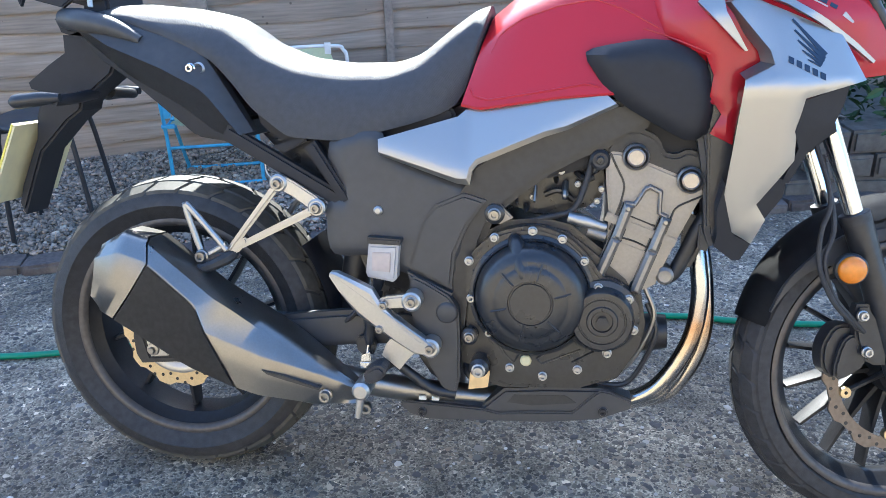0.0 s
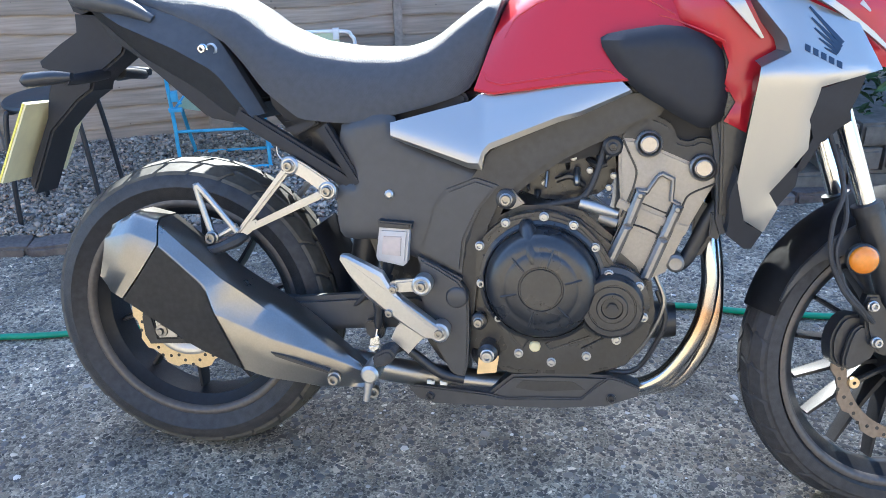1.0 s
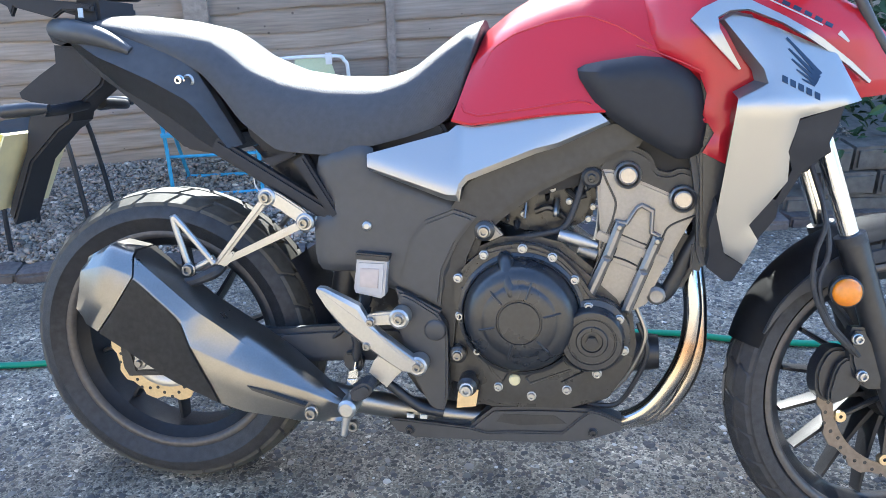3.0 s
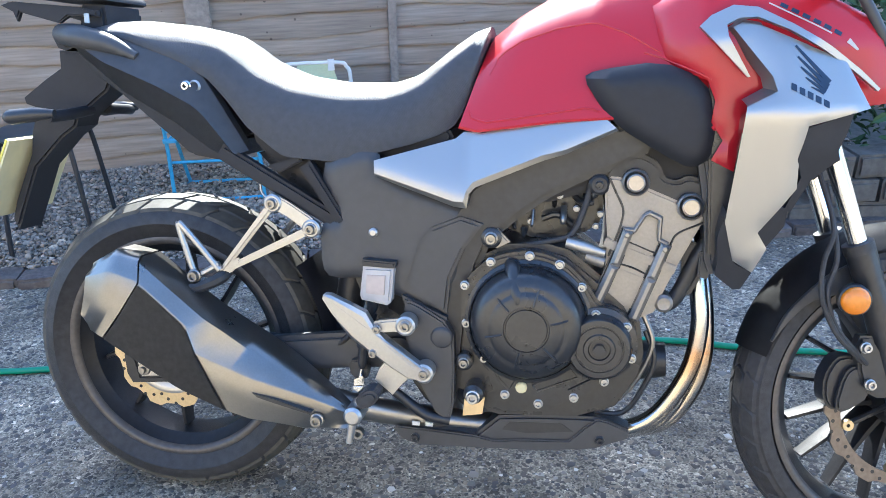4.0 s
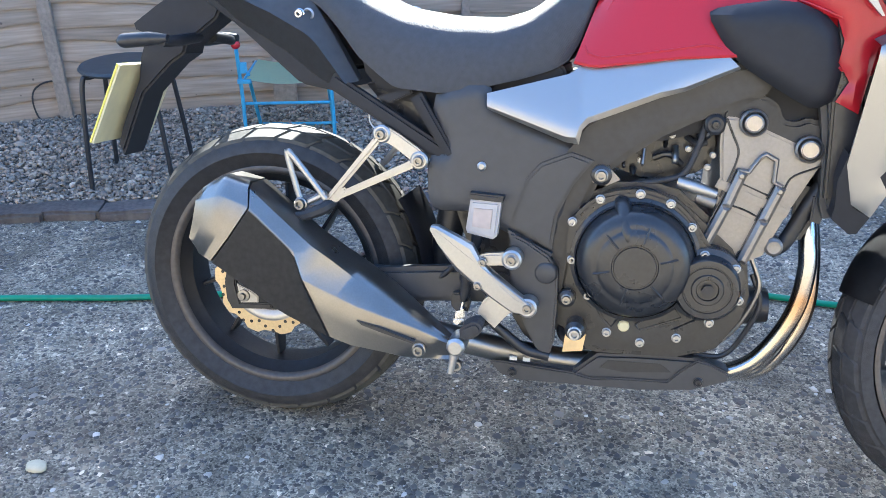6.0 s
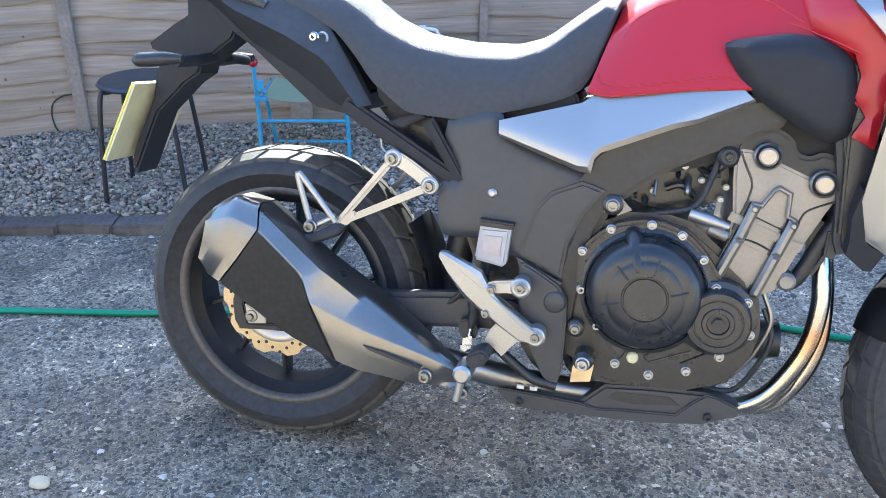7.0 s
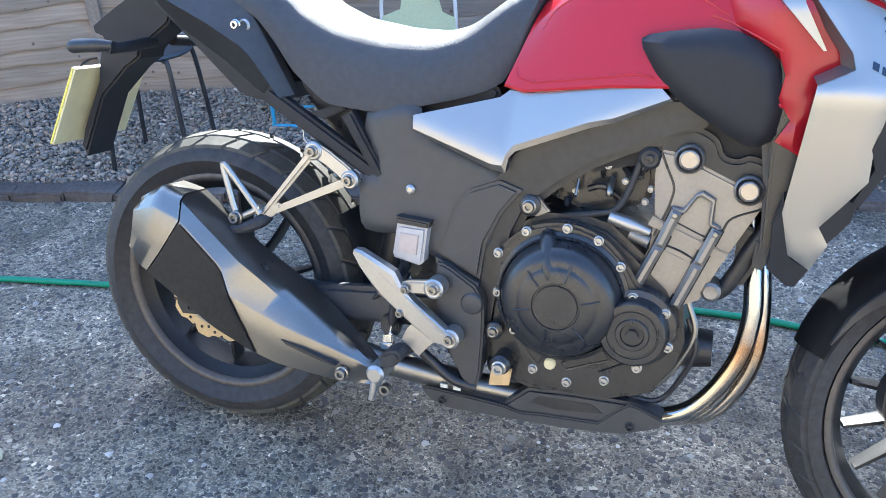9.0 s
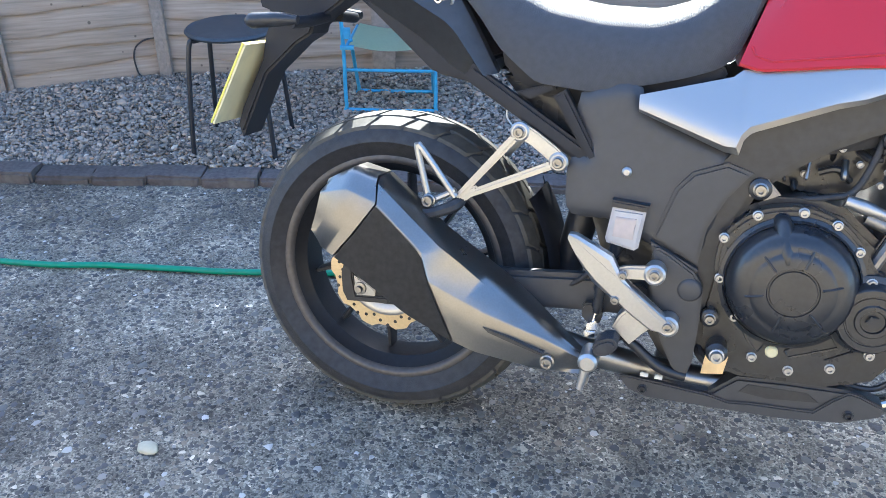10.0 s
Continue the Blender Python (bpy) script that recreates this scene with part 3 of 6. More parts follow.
def tyre_profile(radius, half, bead):
    side = [(bead, half * 0.66), (bead + 0.012, half * 0.84), (bead + 0.035, half * 0.97), (radius - 0.045, half), (radius - 0.024, half * 0.92),
            (radius - 0.010, half * 0.70), (radius - 0.0025, half * 0.36), (radius, 0.0)]
    return side[::-1] and [(r, -y) for r, y in side] + [(r, y) for r, y in side[-2::-1]]


def profile_at(profile, v):
    """A point of the tyre's crown: v from -1 to 1 across it, as (radius, y)."""
    n = len(profile)
    ys = [y for _, y in profile]
    k = (v + 1) / 2 * (n - 1)
    i = min(n - 2, int(k))
    f = k - i
    return profile[i][0] * (1 - f) + profile[i + 1][0] * f, ys[i] * (1 - f) + ys[i + 1] * f


def tyre(name, radius, half, bead, parent, repeats, centre=(0, 0, 0), place=None):
    profile = tyre_profile(radius - 0.006, half, bead)
    ring = part(name, revolve(profile, centre, 96), RUBBER, parent, "black dual-sport tyre", 60)
    if place:
        ring.matrix_local = place
    bm = bmesh.new()
    step = 2 * math.pi / repeats
    # slanted tread blocks, proud of the carcass, split by open grooves
    cells = [(-0.40, -0.21, 0.10, 0.55), (-0.198, -0.008, 0.0, 0.5), (0.008, 0.198, 0.5, 0.5), (0.21, 0.40, 0.6, 0.55)]
    for k in range(repeats):
        for v0, v1, shift, skew in cells:
            a0 = (k + shift) * step
            grid = []
            for j in range(4):
                v = v0 + (v1 - v0) * (0.0, 0.07, 0.93, 1.0)[j]
                r, y = profile_at(profile, v)
                lean_ = skew * step * (abs(v) - abs(v0 if v0 > 0 else v1)) * 3.0
                row = []
                for i in range(6):
                    a = a0 + lean_ + step * 0.93 * (0.0, 0.035, 0.34, 0.66, 0.965, 1.0)[i]
                    low = i in (0, 5) or j in (0, 3)
                    rr = r + (-0.001 if low else 0.0060)
                    row.append(bm.verts.new((centre[0] + rr * math.cos(a), centre[1] + y, centre[2] + rr * math.sin(a))))
                grid.append(row)
            for j in range(3):
                for i in range(5):
                    bm.faces.new((grid[j][i], grid[j][i + 1], grid[j + 1][i + 1], grid[j + 1][i]))
    part("tread", bm, TREAD, ring, "worn tread blocks")
    return ring


def spoked_rim(name, radius, half, hub, count, parent, centre=(0, 0, 0), width=0.016, twist=0.0, place=None):
    bm = bmesh.new()
    prof = [(radius, -half), (radius + 0.001, -half + 0.006), (radius - 0.010, -half + 0.012), (radius - 0.026, -half + 0.03), (radius - 0.03, 0),
            (radius - 0.026, half - 0.03), (radius - 0.010, half - 0.012), (radius, half), (radius - 0.007, half), (radius - 0.014, half - 0.012), (radius - 0.033, half - 0.03),
            (radius - 0.036, 0), (radius - 0.033, -half + 0.03), (radius - 0.014, -half + 0.012), (radius - 0.007, -half)]
    revolve(prof, centre, 96, bm, closed=True)
    revolve([(0.012, -0.062), (hub, -0.055), (hub + 0.004, -0.03), (hub + 0.004, 0.03), (hub, 0.055), (0.012, 0.062)], centre, 40, bm, closed=True)
    wheel = part(name, bm, RIM, parent, "dark multi-spoke cast wheel")
    if place:
        wheel.matrix_local = place
    for sign in (-1, 1):
        lip_ring = revolve([(radius + 0.002, sign * (half + 0.001)), (radius - 0.004, sign * (half + 0.003)), (radius - 0.010, sign * (half + 0.001)), (radius - 0.015, sign * (half - 0.009))], centre, 96)
        part("rim_lip", lip_ring, RIM_HIGHLIGHT, wheel, "", 60)
    for k in range(count):
        one = bmesh.new()
        a = 2 * math.pi * k / count + 0.1
        rings = []
        for f in (0.0, 0.25, 0.6, 1.0):
            r = hub - 0.004 + (radius - 0.036 - hub) * f
            b = a + twist * f
            c, s = math.cos(b), math.sin(b)
            w = width * (1.25 - 0.5 * f) / 2
            d = width * (2.2 - 0.9 * f)
            rings.append([(centre[0] + r * c - s * q, centre[1] + e, centre[2] + r * s + c * q) for q, e in ((-w, -d * 0.6), (-w * 0.6, -d), (w * 0.6, -d), (w, -d * 0.6), (w, d), (-w, d))])
        loft(rings, bm=one)
        part("spoke", one, RIM, wheel)
    return wheel


def wavy_disc(name, outer, inner, centre, parent, petals=10, y=0.0, place=None):
    """A brake disc with a scalloped edge and rows of round holes."""
    bm = bmesh.new()
    n = petals * 12
    front, back = [], []
    for k in range(n):
        a = 2 * math.pi * k / n
        w = math.cos(petals * a)
        r = outer - 0.0045 * (1 - max(-0.4, min(0.5, w)) / 0.5)
        front.append([(r, a), (inner, a)])
    rows = []
    for (ro, a), (ri, _) in front:
        c, s = math.cos(a), math.sin(a)
        rows.append([bm.verts.new((centre[0] + r * c, centre[1] + yy, centre[2] + r * s)) for r, yy in ((ri, y - 0.0025), (ro, y - 0.0025), (ro, y + 0.0025), (ri, y + 0.0025))])
    for k in range(n):
        a, b = rows[k], rows[(k + 1) % n]
        for i in range(4):
            bm.faces.new((a[i], a[(i + 1) % 4], b[(i + 1) % 4], b[i]))
    disc = part(name, bm, GOLD, parent, "golden wavy brake disc with drilled holes", 30)
    if place:
        disc.matrix_local = place
    holes = bmesh.new()
    for k in range(petals * 4):
        a = 2 * math.pi * (k + 0.5) / (petals * 4)
        r = inner + (outer - inner) * (0.3, 0.52, 0.74, 0.52)[k % 4]
        bmesh.ops.create_circle(holes, cap_ends=True, radius=0.0036, segments=10,
                                matrix=Matrix.Translation((centre[0] + r * math.cos(a), centre[1] + y - 0.0031, centre[2] + r * math.sin(a))) @ Matrix.Rotation(radians(90), 4, "X"))
    part("drilled_hole", holes, ENGINE_BLACK, disc)
    return disc


# rear wheel
rear_wheel = spoked_rim("rear_wheel", 0.231, 0.066, 0.05, 10, bike, REAR, 0.0125, 0.16)
tyre("rear_tyre", R_REAR, 0.082, 0.224, bike, 26, REAR)
wavy_disc("brake_disc", 0.119, 0.083, REAR, bike, 10, -0.088)
bm = revolve([(0.05, -0.066), (0.078, -0.082), (0.0885, -0.086), (0.0885, -0.0905), (0.085, -0.0915), (0.076, -0.0905), (0.045, -0.07)], REAR, 48, closed=True)
part("disc_carrier", bm, ALLOY, rear_wheel)
bm = revolve([(0.0, -0.135), (0.013, -0.135), (0.016, -0.128), (0.016, 0.13), (0.0, 0.13)], REAR, 20)
part("axle", bm, STEEL, bike)

# front wheel, fork and mudguard turn together
front_wheel = spoked_rim("front_wheel", 0.244, 0.048, 0.045, 16, bike, (0, 0, 0), 0.0112, 0.10, STEER)
front_tyre = tyre("front_tyre", R_FRONT, 0.056, 0.238, bike, 30, (0, 0, 0), STEER)
front_tyre.children[0].data.materials[0] = RUBBER
front_disc = wavy_disc("brake_disc", 0.157, 0.128, (0, 0, 0), bike, 12, -0.062, STEER)
front_disc.data.materials[0] = RUSTY

def fork_leg(y, shift):
    low = part("fork_lower", tube([(-0.012 + shift, y, -0.035), (-0.04 + shift, y, 0.02), (-0.104 + shift, y, 0.20), (-0.138 + shift, y, 0.292)], [0.024, 0.026, 0.024, 0.0255], 20, 4), BLACK_SATIN, bike, "black fork slider")
    low.matrix_local = STEER
    seal = part("fork_seal", tube([(-0.136 + shift, y, 0.284), (-0.142 + shift, y, 0.300)], 0.0265, 20, 0), RUBBER, bike)
    seal.matrix_local = STEER
    up = part("fork_tube", tube([(-0.138 + shift, y, 0.29), (-0.315 + shift, y, 0.78)], 0.0165, 20, 0), CHROME, bike, "chrome fork tube")
    up.matrix_local = STEER


fork_leg(-0.105, 0.0)
fork_leg(0.095, 0.045)


def front_mudguard():
    rings = []
    for k in range(24):
        a = radians(48 + 114 * k / 23)
        ring = []
        for j in range(11):
            q = -1 + 2 * j / 10
            r = 0.329 - 0.016 * max(0, (k - 10) / 13) ** 1.3 - 0.024 * q * q - 0.010 * abs(q) ** 5
            w = 0.068 * (1 - 0.2 * max(0, (k - 18) / 5) ** 2)
            ring.append((r * math.cos(a), q * w, r * math.sin(a)))
        rings.append(ring)
    bm = loft(rings, closed=False, caps=False)
    bmesh.ops.solidify(bm, geom=bm.faces[:], thickness=0.004)
    g = part("front_mudguard", bm, MUDGUARD, bike, "matt black front mudguard")
    g.matrix_local = STEER
    flange = part("mudguard_flange", plate(soften([(-0.270, 0.107), (-0.247, 0.160), (-0.224, 0.190), (-0.175, 0.236), (-0.13, 0.262), (-0.09, 0.262), (-0.10, 0.215), (-0.162, 0.202), (-0.203, 0.190), (-0.24, 0.152)], 1), -0.074, -0.064, 0.003), BLACK_PLASTIC, bike, "matt black mudguard flange")
    flange.matrix_local = STEER
    c = part("brake_caliper", plate(soften([(-0.177, 0.023), (-0.178, 0.061), (-0.159, 0.096), (-0.135, 0.101), (-0.10, 0.09), (-0.09, 0.03), (-0.14, 0.001), (-0.165, 0.003)], 1), -0.098, -0.055, 0.005), BLACK_SATIN, bike, "black sliding brake caliper")
    c.matrix_local = STEER
    c2 = part("caliper_bracket", plate(soften([(-0.163, 0.011), (-0.150, 0.070), (-0.131, 0.087), (-0.107, 0.075), (-0.100, 0.030), (-0.147, 0.000)], 1), -0.112, -0.097, 0.004), BLACK_SATIN, bike)
    c2.matrix_local = STEER
    c3 = part("caliper_arm", plate(soften([(-0.137, 0.14), (-0.10, 0.14), (-0.06, 0.03), (-0.10, 0.03), (-0.125, 0.06)], 1), -0.118, -0.090, 0.005), BLACK_SATIN, bike)
    c3.matrix_local = STEER


front_mudguard()


# seat
def seat():
    rows = [(-0.15, 0.946, 0.936, 0.085), (-0.11, 0.962, 0.932, 0.100), (-0.05, 0.965, 0.924, 0.110), (0.058, 0.955, 0.886, 0.122), (0.125, 0.942, 0.852, 0.130), (0.165, 0.918, 0.81, 0.135),
            (0.20, 0.892, 0.765, 0.140), (0.27, 0.864, 0.712, 0.146), (0.363, 0.852, 0.707, 0.150), (0.452, 0.853, 0.727, 0.146), (0.507, 0.871, 0.741, 0.132), (0.556, 0.911, 0.757, 0.120),
            (0.588, 0.936, 0.776, 0.108), (0.612, 0.95, 0.86, 0.098), (0.632, 0.956, 0.93, 0.085)]
    xs = [r[0] for r in rows]
    rings = []
    for k in range(61):
        x = xs[0] + (xs[-1] - xs[0]) * k / 60
        top, low, w = (float(np.interp(x, xs, [r[i] for r in rows])) for i in (1, 2, 3))
        h = top - low
        half = [(0.0, top), (0.42 * w, top - 0.003), (0.70 * w, top - 0.012), (0.86 * w, top - min(0.032, 0.45 * h)), (0.94 * w, top - min(0.062, 0.62 * h)), (w, low + 0.25 * h), (0.99 * w, low)]
        rings.append([(x, -y, z) for y, z in half[::-1]] + [(x, y, z) for y, z in half[1:]])
    bm = loft(rings)
    for _ in range(2):
        bmesh.ops.smooth_vert(bm, verts=[v for v in bm.verts if -0.14 < v.co.x < 0.6], factor=0.4, use_axis_x=False, use_axis_y=False, use_axis_z=True)
    return part("seat", bm, SEAT, bike, "one-piece ribbed black seat", 60)


seat()

# tank
def tank():
    rows = [(0.590, 0.938, 0.776, 0.100, 0.142), (0.625, 0.975, 0.770, 0.108, 0.152), (0.68, 1.014, 0.779, 0.120, 0.163), (0.76, 1.048, 0.792, 0.134, 0.176),
            (0.86, 1.066, 0.800, 0.148, 0.186), (0.96, 1.066, 0.79, 0.156, 0.190), (1.06, 1.05, 0.78, 0.150, 0.180)]
    shoulder = [(0.59, 0.868), (0.62, 0.903), (0.65, 0.928), (0.706, 0.948), (0.763, 0.957), (0.815, 0.944), (0.886, 0.912), (0.96, 0.90), (1.06, 0.89)]
    us = [r[0] for r in rows]
    rings = []
    for k in range(48):
        u = us[0] + (us[-1] - us[0]) * k / 47
        top, low, wt, wl = (float(np.interp(u, us, [r[i] for r in rows])) for i in (1, 2, 3, 4))
        zc = float(np.interp(u, [q[0] for q in shoulder], [q[1] for q in shoulder]))
        up, down = top - zc, zc - low
        half = [(0.0, top), (0.22 * wt, top - 0.05 * up), (0.43 * wt, top - 0.18 * up), (0.72 * wt, top - 0.55 * up), (0.965 * wt, zc + 0.004), (0.99 * wt, zc - 0.004), (wt + 0.10 * (wl - wt), zc - 0.14 * down),
                (wt + 0.33 * (wl - wt), zc - 0.38 * down), (wt + 0.70 * (wl - wt), zc - 0.68 * down), (wl, low + 0.006), (wl * 0.99, low + 0.002), (wl * 0.94, low)]
        full = [(-y, z) for y, z in half[::-1]] + [(y, z) for y, z in half[1:]]
        rings.append([(u + 0.30 * (z - 0.777), y, z) for y, z in full])
    return part("fuel_tank", loft(rings), RED, bike, "glossy red fuel tank", 30)


tank()

pad = soften([(0.800, 0.868), (0.821, 0.880), (0.925, 0.896), (0.996, 0.868), (1.022, 0.80), (1.016, 0.742), (0.983, 0.722), (0.937, 0.745), (0.866, 0.786), (0.836, 0.815)], 1)
part("tank_pad", panel(pad, lambda x, z: -0.190 - 0.10 * (x - 0.8) * (1.02 - x) * 6 + 0.15 * max(0, z - 0.86), rim=0.02, drop=0.016), PAD, bike, "charcoal knee pad")
fairing = [(0.91, 0.985), (0.98, 1.03), (1.10, 1.035), (1.25, 0.965), (1.36, 0.86), (1.30, 0.835), (1.228, 0.826), (1.10, 0.845), (1.063, 0.826), (1.049, 0.721), (1.012, 0.739), (1.028, 0.771), (1.008, 0.80), (1.012, 0.834), (0.998, 0.866), (0.93, 0.892)]
part("side_fairing", panel(fairing, lambda x, z: -0.196 + 0.7 * max(0, 0.99 - x) + 0.35 * max(0, z - 0.93) + 0.5 * max(0, x - 1.15) ** 1.2, rim=0.014), RED, bike, "glossy red side fairing")
shroud = soften([(1.028, 0.948), (1.042, 0.957), (1.067, 0.953), (1.200, 0.897), (1.237, 0.828), (1.145, 0.800), (1.137, 0.753), (1.140, 0.701), (1.089, 0.627), (1.106, 0.601), (1.088, 0.558), (1.055, 0.578), (1.037, 0.643), (1.051, 0.829), (1.095, 0.852), (1.088, 0.874)], 0)


def shroud_depth(x, z):
    return -0.252 + 0.38 * max(0, z - 0.82) ** 1.0 + 0.18 * max(0, 0.82 - z) + 0.22 * max(0, x - 1.12)


part("radiator_shroud", panel(shroud, shroud_depth, 0.012, rim=0.004, drop=0.003), SILVER, bike, "matt silver radiator shroud")
edge = [(1.072, 0.951), (1.042, 0.957), (1.028, 0.948), (1.088, 0.874), (1.095, 0.852), (1.051, 0.829)]
lip = [(1.070, 0.962), (1.036, 0.968), (1.014, 0.948), (1.074, 0.872), (1.078, 0.856), (1.046, 0.838)]
bm = loft([[(x, shroud_depth(x, z) + 0.001, z) for x, z in edge], [(x, shroud_depth(x, z) + 0.026, z) for x, z in lip]], closed=False, caps=False)
bmesh.ops.solidify(bm, geom=bm.faces[:], thickness=0.003)
part("shroud_return", bm, SILVER, bike, "silver folded shroud edge")
trim_low = [(1.037, 0.66), (1.028, 0.615), (1.032, 0.571), (1.030, 0.551), (1.061, 0.527), (1.073, 0.528), (1.096, 0.575), (1.104, 0.602), (1.129, 0.640), (1.131, 0.668), (1.118, 0.672), (1.099, 0.658), (1.083, 0.632), (1.082, 0.609), (1.092, 0.592), (1.080, 0.562), (1.060, 0.572), (1.041, 0.630)]
part("shroud_guard", panel(trim_low, lambda x, z: shroud_depth(x, z) + 0.004, 0.045, rim=0.001, drop=0.0), PAD, bike, "black lower shroud trim")
trim_up = [(1.144, 0.797), (1.170, 0.806), (1.212, 0.822), (1.206, 0.790), (1.196, 0.763), (1.201, 0.748), (1.183, 0.735), (1.160, 0.715), (1.136, 0.664), (1.124, 0.664), (1.145, 0.720), (1.134, 0.747), (1.138, 0.760)]
part("shroud_bracket", panel(trim_up, lambda x, z: shroud_depth(x, z) + 0.004 - 0.10 * max(0, min(z - 0.73, 0.79 - z)), 0.045, rim=0.001, drop=0.0), PAD, bike, "black trim between shroud and fork")
fin = soften([(0.977, 0.949), (0.994, 0.966), (1.027, 0.982), (1.064, 0.979), (1.118, 0.953), (1.175, 0.920), (1.226, 0.885), (1.260, 0.857), (1.257, 0.853), (1.217, 0.8815), (1.166, 0.9135), (1.113, 0.944), (1.064, 0.964), (1.036, 0.962), (1.018, 0.952), (1.021, 0.934), (1.0575, 0.873), (1.054, 0.872), (1.014, 0.912)], 0)
part("fairing_trim", panel(fin, lambda x, z: -0.214 + 0.35 * max(0, z - 0.93) + 0.5 * max(0, x - 1.15) ** 1.2, 0.008, 0.010, 0.002, 0.0), SILVER, bike, "silver fairing trim")

low_edge = [(0.449, 0.694), (0.590, 0.645), (0.612, 0.643), (0.616, 0.668), (0.626, 0.680), (0.742, 0.730), (0.779, 0.742), (0.863, 0.783)]
fold_edge = [(0.4485, 0.699), (0.588, 0.655), (0.606, 0.655), (0.6105, 0.674), (0.622, 0.689), (0.740, 0.739), (0.777, 0.749), (0.859, 0.787)]
side = [(0.447, 0.721), (0.586, 0.760), (0.600, 0.772), (0.635, 0.771), (0.683, 0.781), (0.833, 0.810)] + fold_edge[::-1]


def side_depth(x, z):
    low = np.interp(x, [0.448, 0.606, 0.742, 0.86], [0.700, 0.652, 0.731, 0.783])
    d = max(0, z - low)
    return -0.182 + 0.42 * (d - 0.014 * (1 - math.exp(-d / 0.014))) - 0.02 * (x - 0.6)


side_panel = part("side_panel", panel(side, side_depth, 0.004, 0.010, 0.001, 0.0), SILVER, bike, "matt silver side panel")
bm = loft([[(x, side_depth(x, z) - 0.0003, z) for x, z in fold_edge], [(x, -0.1785 - 0.02 * (x - 0.6), z) for x, z in low_edge], [(x, -0.150, z + 0.004) for x, z in low_edge]], closed=False, caps=False)
bmesh.ops.solidify(bm, geom=bm.faces[:], thickness=0.002)
part("panel_fold", bm, SILVER, side_panel, "", 25)

# the far side's bodywork
def mirrored(ob):
    o = new(ob.name.split(".")[0], ob.data)
    o.parent = ob.parent
    o.matrix_local = Matrix.Diagonal((1, -1, 1, 1))
    return tagged(o, "")


for far in list(bike.children):
    if far.name.split(".")[0] in ("side_fairing", "radiator_shroud", "shroud_guard", "tank_pad"):
        mirrored(far)

# tail
def along(line, n):
    """n points evenly along a polyline."""
    p = [Vector(q) for q in line]
    run = [0.0]
    for u, v in zip(p, p[1:]):
        run.append(run[-1] + (v - u).length)
    at = np.linspace(0, run[-1], n)
    return [tuple(float(np.interp(k, run, [q[i] for q in p])) for i in range(len(line[0]))) for k in at]


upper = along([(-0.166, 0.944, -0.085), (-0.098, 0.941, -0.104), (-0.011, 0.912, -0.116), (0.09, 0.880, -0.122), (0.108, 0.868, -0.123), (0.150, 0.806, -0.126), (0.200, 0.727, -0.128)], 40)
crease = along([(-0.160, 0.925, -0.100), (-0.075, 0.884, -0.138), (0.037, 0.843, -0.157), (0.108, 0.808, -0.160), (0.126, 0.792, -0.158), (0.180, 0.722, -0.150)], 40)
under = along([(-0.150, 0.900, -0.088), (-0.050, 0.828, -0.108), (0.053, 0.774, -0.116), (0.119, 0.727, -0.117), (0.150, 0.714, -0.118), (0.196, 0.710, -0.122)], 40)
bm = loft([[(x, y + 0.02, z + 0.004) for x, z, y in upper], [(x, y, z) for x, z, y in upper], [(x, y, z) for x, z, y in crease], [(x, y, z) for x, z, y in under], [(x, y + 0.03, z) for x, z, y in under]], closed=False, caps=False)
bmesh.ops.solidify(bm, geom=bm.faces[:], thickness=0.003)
part("tail_panel", bm, TAIL_LIGHTENED, bike, "grained black tail panel", 14)
bm = loft([[(-0.19, -0.06, 0.93), (-0.19, 0.06, 0.93), (-0.14, 0.06, 0.86), (-0.14, -0.06, 0.86)], [(-0.10, -0.095, 0.93), (-0.10, 0.095, 0.93), (-0.06, 0.095, 0.82), (-0.06, -0.095, 0.82)],
           [(0.06, -0.115, 0.87), (0.06, 0.115, 0.87), (0.08, 0.115, 0.715), (0.08, -0.115, 0.715)], [(0.185, -0.118, 0.75), (0.185, 0.118, 0.75), (0.15, 0.118, 0.705), (0.15, -0.118, 0.705)]])
bmesh.ops.bevel(bm, geom=bm.edges[:], offset=0.006, segments=2, affect="EDGES")
part("tail_undertray", bm, PAD, bike)
hanger = [(-0.215, 0.905), (-0.215, 0.870), (-0.250, 0.848), (-0.300, 0.812), (-0.296, 0.800), (-0.275, 0.794), (-0.282, 0.762), (-0.288, 0.745), (-0.294, 0.700), (-0.338, 0.600), (-0.348, 0.565), (-0.338, 0.541), (-0.333, 0.552),
          (-0.284, 0.672), (-0.222, 0.735), (-0.190, 0.757), (-0.186, 0.772), (-0.168, 0.790), (-0.118, 0.828), (-0.100, 0.87), (-0.12, 0.90)]
part("plate_hanger", plate(hanger, -0.055, 0.03, 0.005), PAD, bike, "black number plate hanger")

# frame and covers
base_line = soften([(0.19, 0.80), (0.27, 0.765), (0.36, 0.755), (0.45, 0.765), (0.53, 0.775), (0.57, 0.775), (0.58, 0.755), (0.54, 0.735), (0.45, 0.69), (0.30, 0.685), (0.21, 0.725)], 1)
part("seat_base", plate(base_line, -0.112, 0.112, 0.006), PAD, bike)
cover = soften([(0.335, 0.705), (0.40, 0.735), (0.447, 0.738), (0.457, 0.693), (0.612, 0.640), (0.640, 0.613), (0.605, 0.548), (0.578, 0.445), (0.489, 0.470), (0.432, 0.505), (0.36, 0.50), (0.343, 0.52), (0.340, 0.60), (0.365, 0.606), (0.380, 0.612)], 1)
part("side_cover", panel(cover, lambda x, z: -0.158 + 0.05 * (z - 0.6), rim=0.012), BLACK_PLASTIC, bike, "grained black frame side cover")
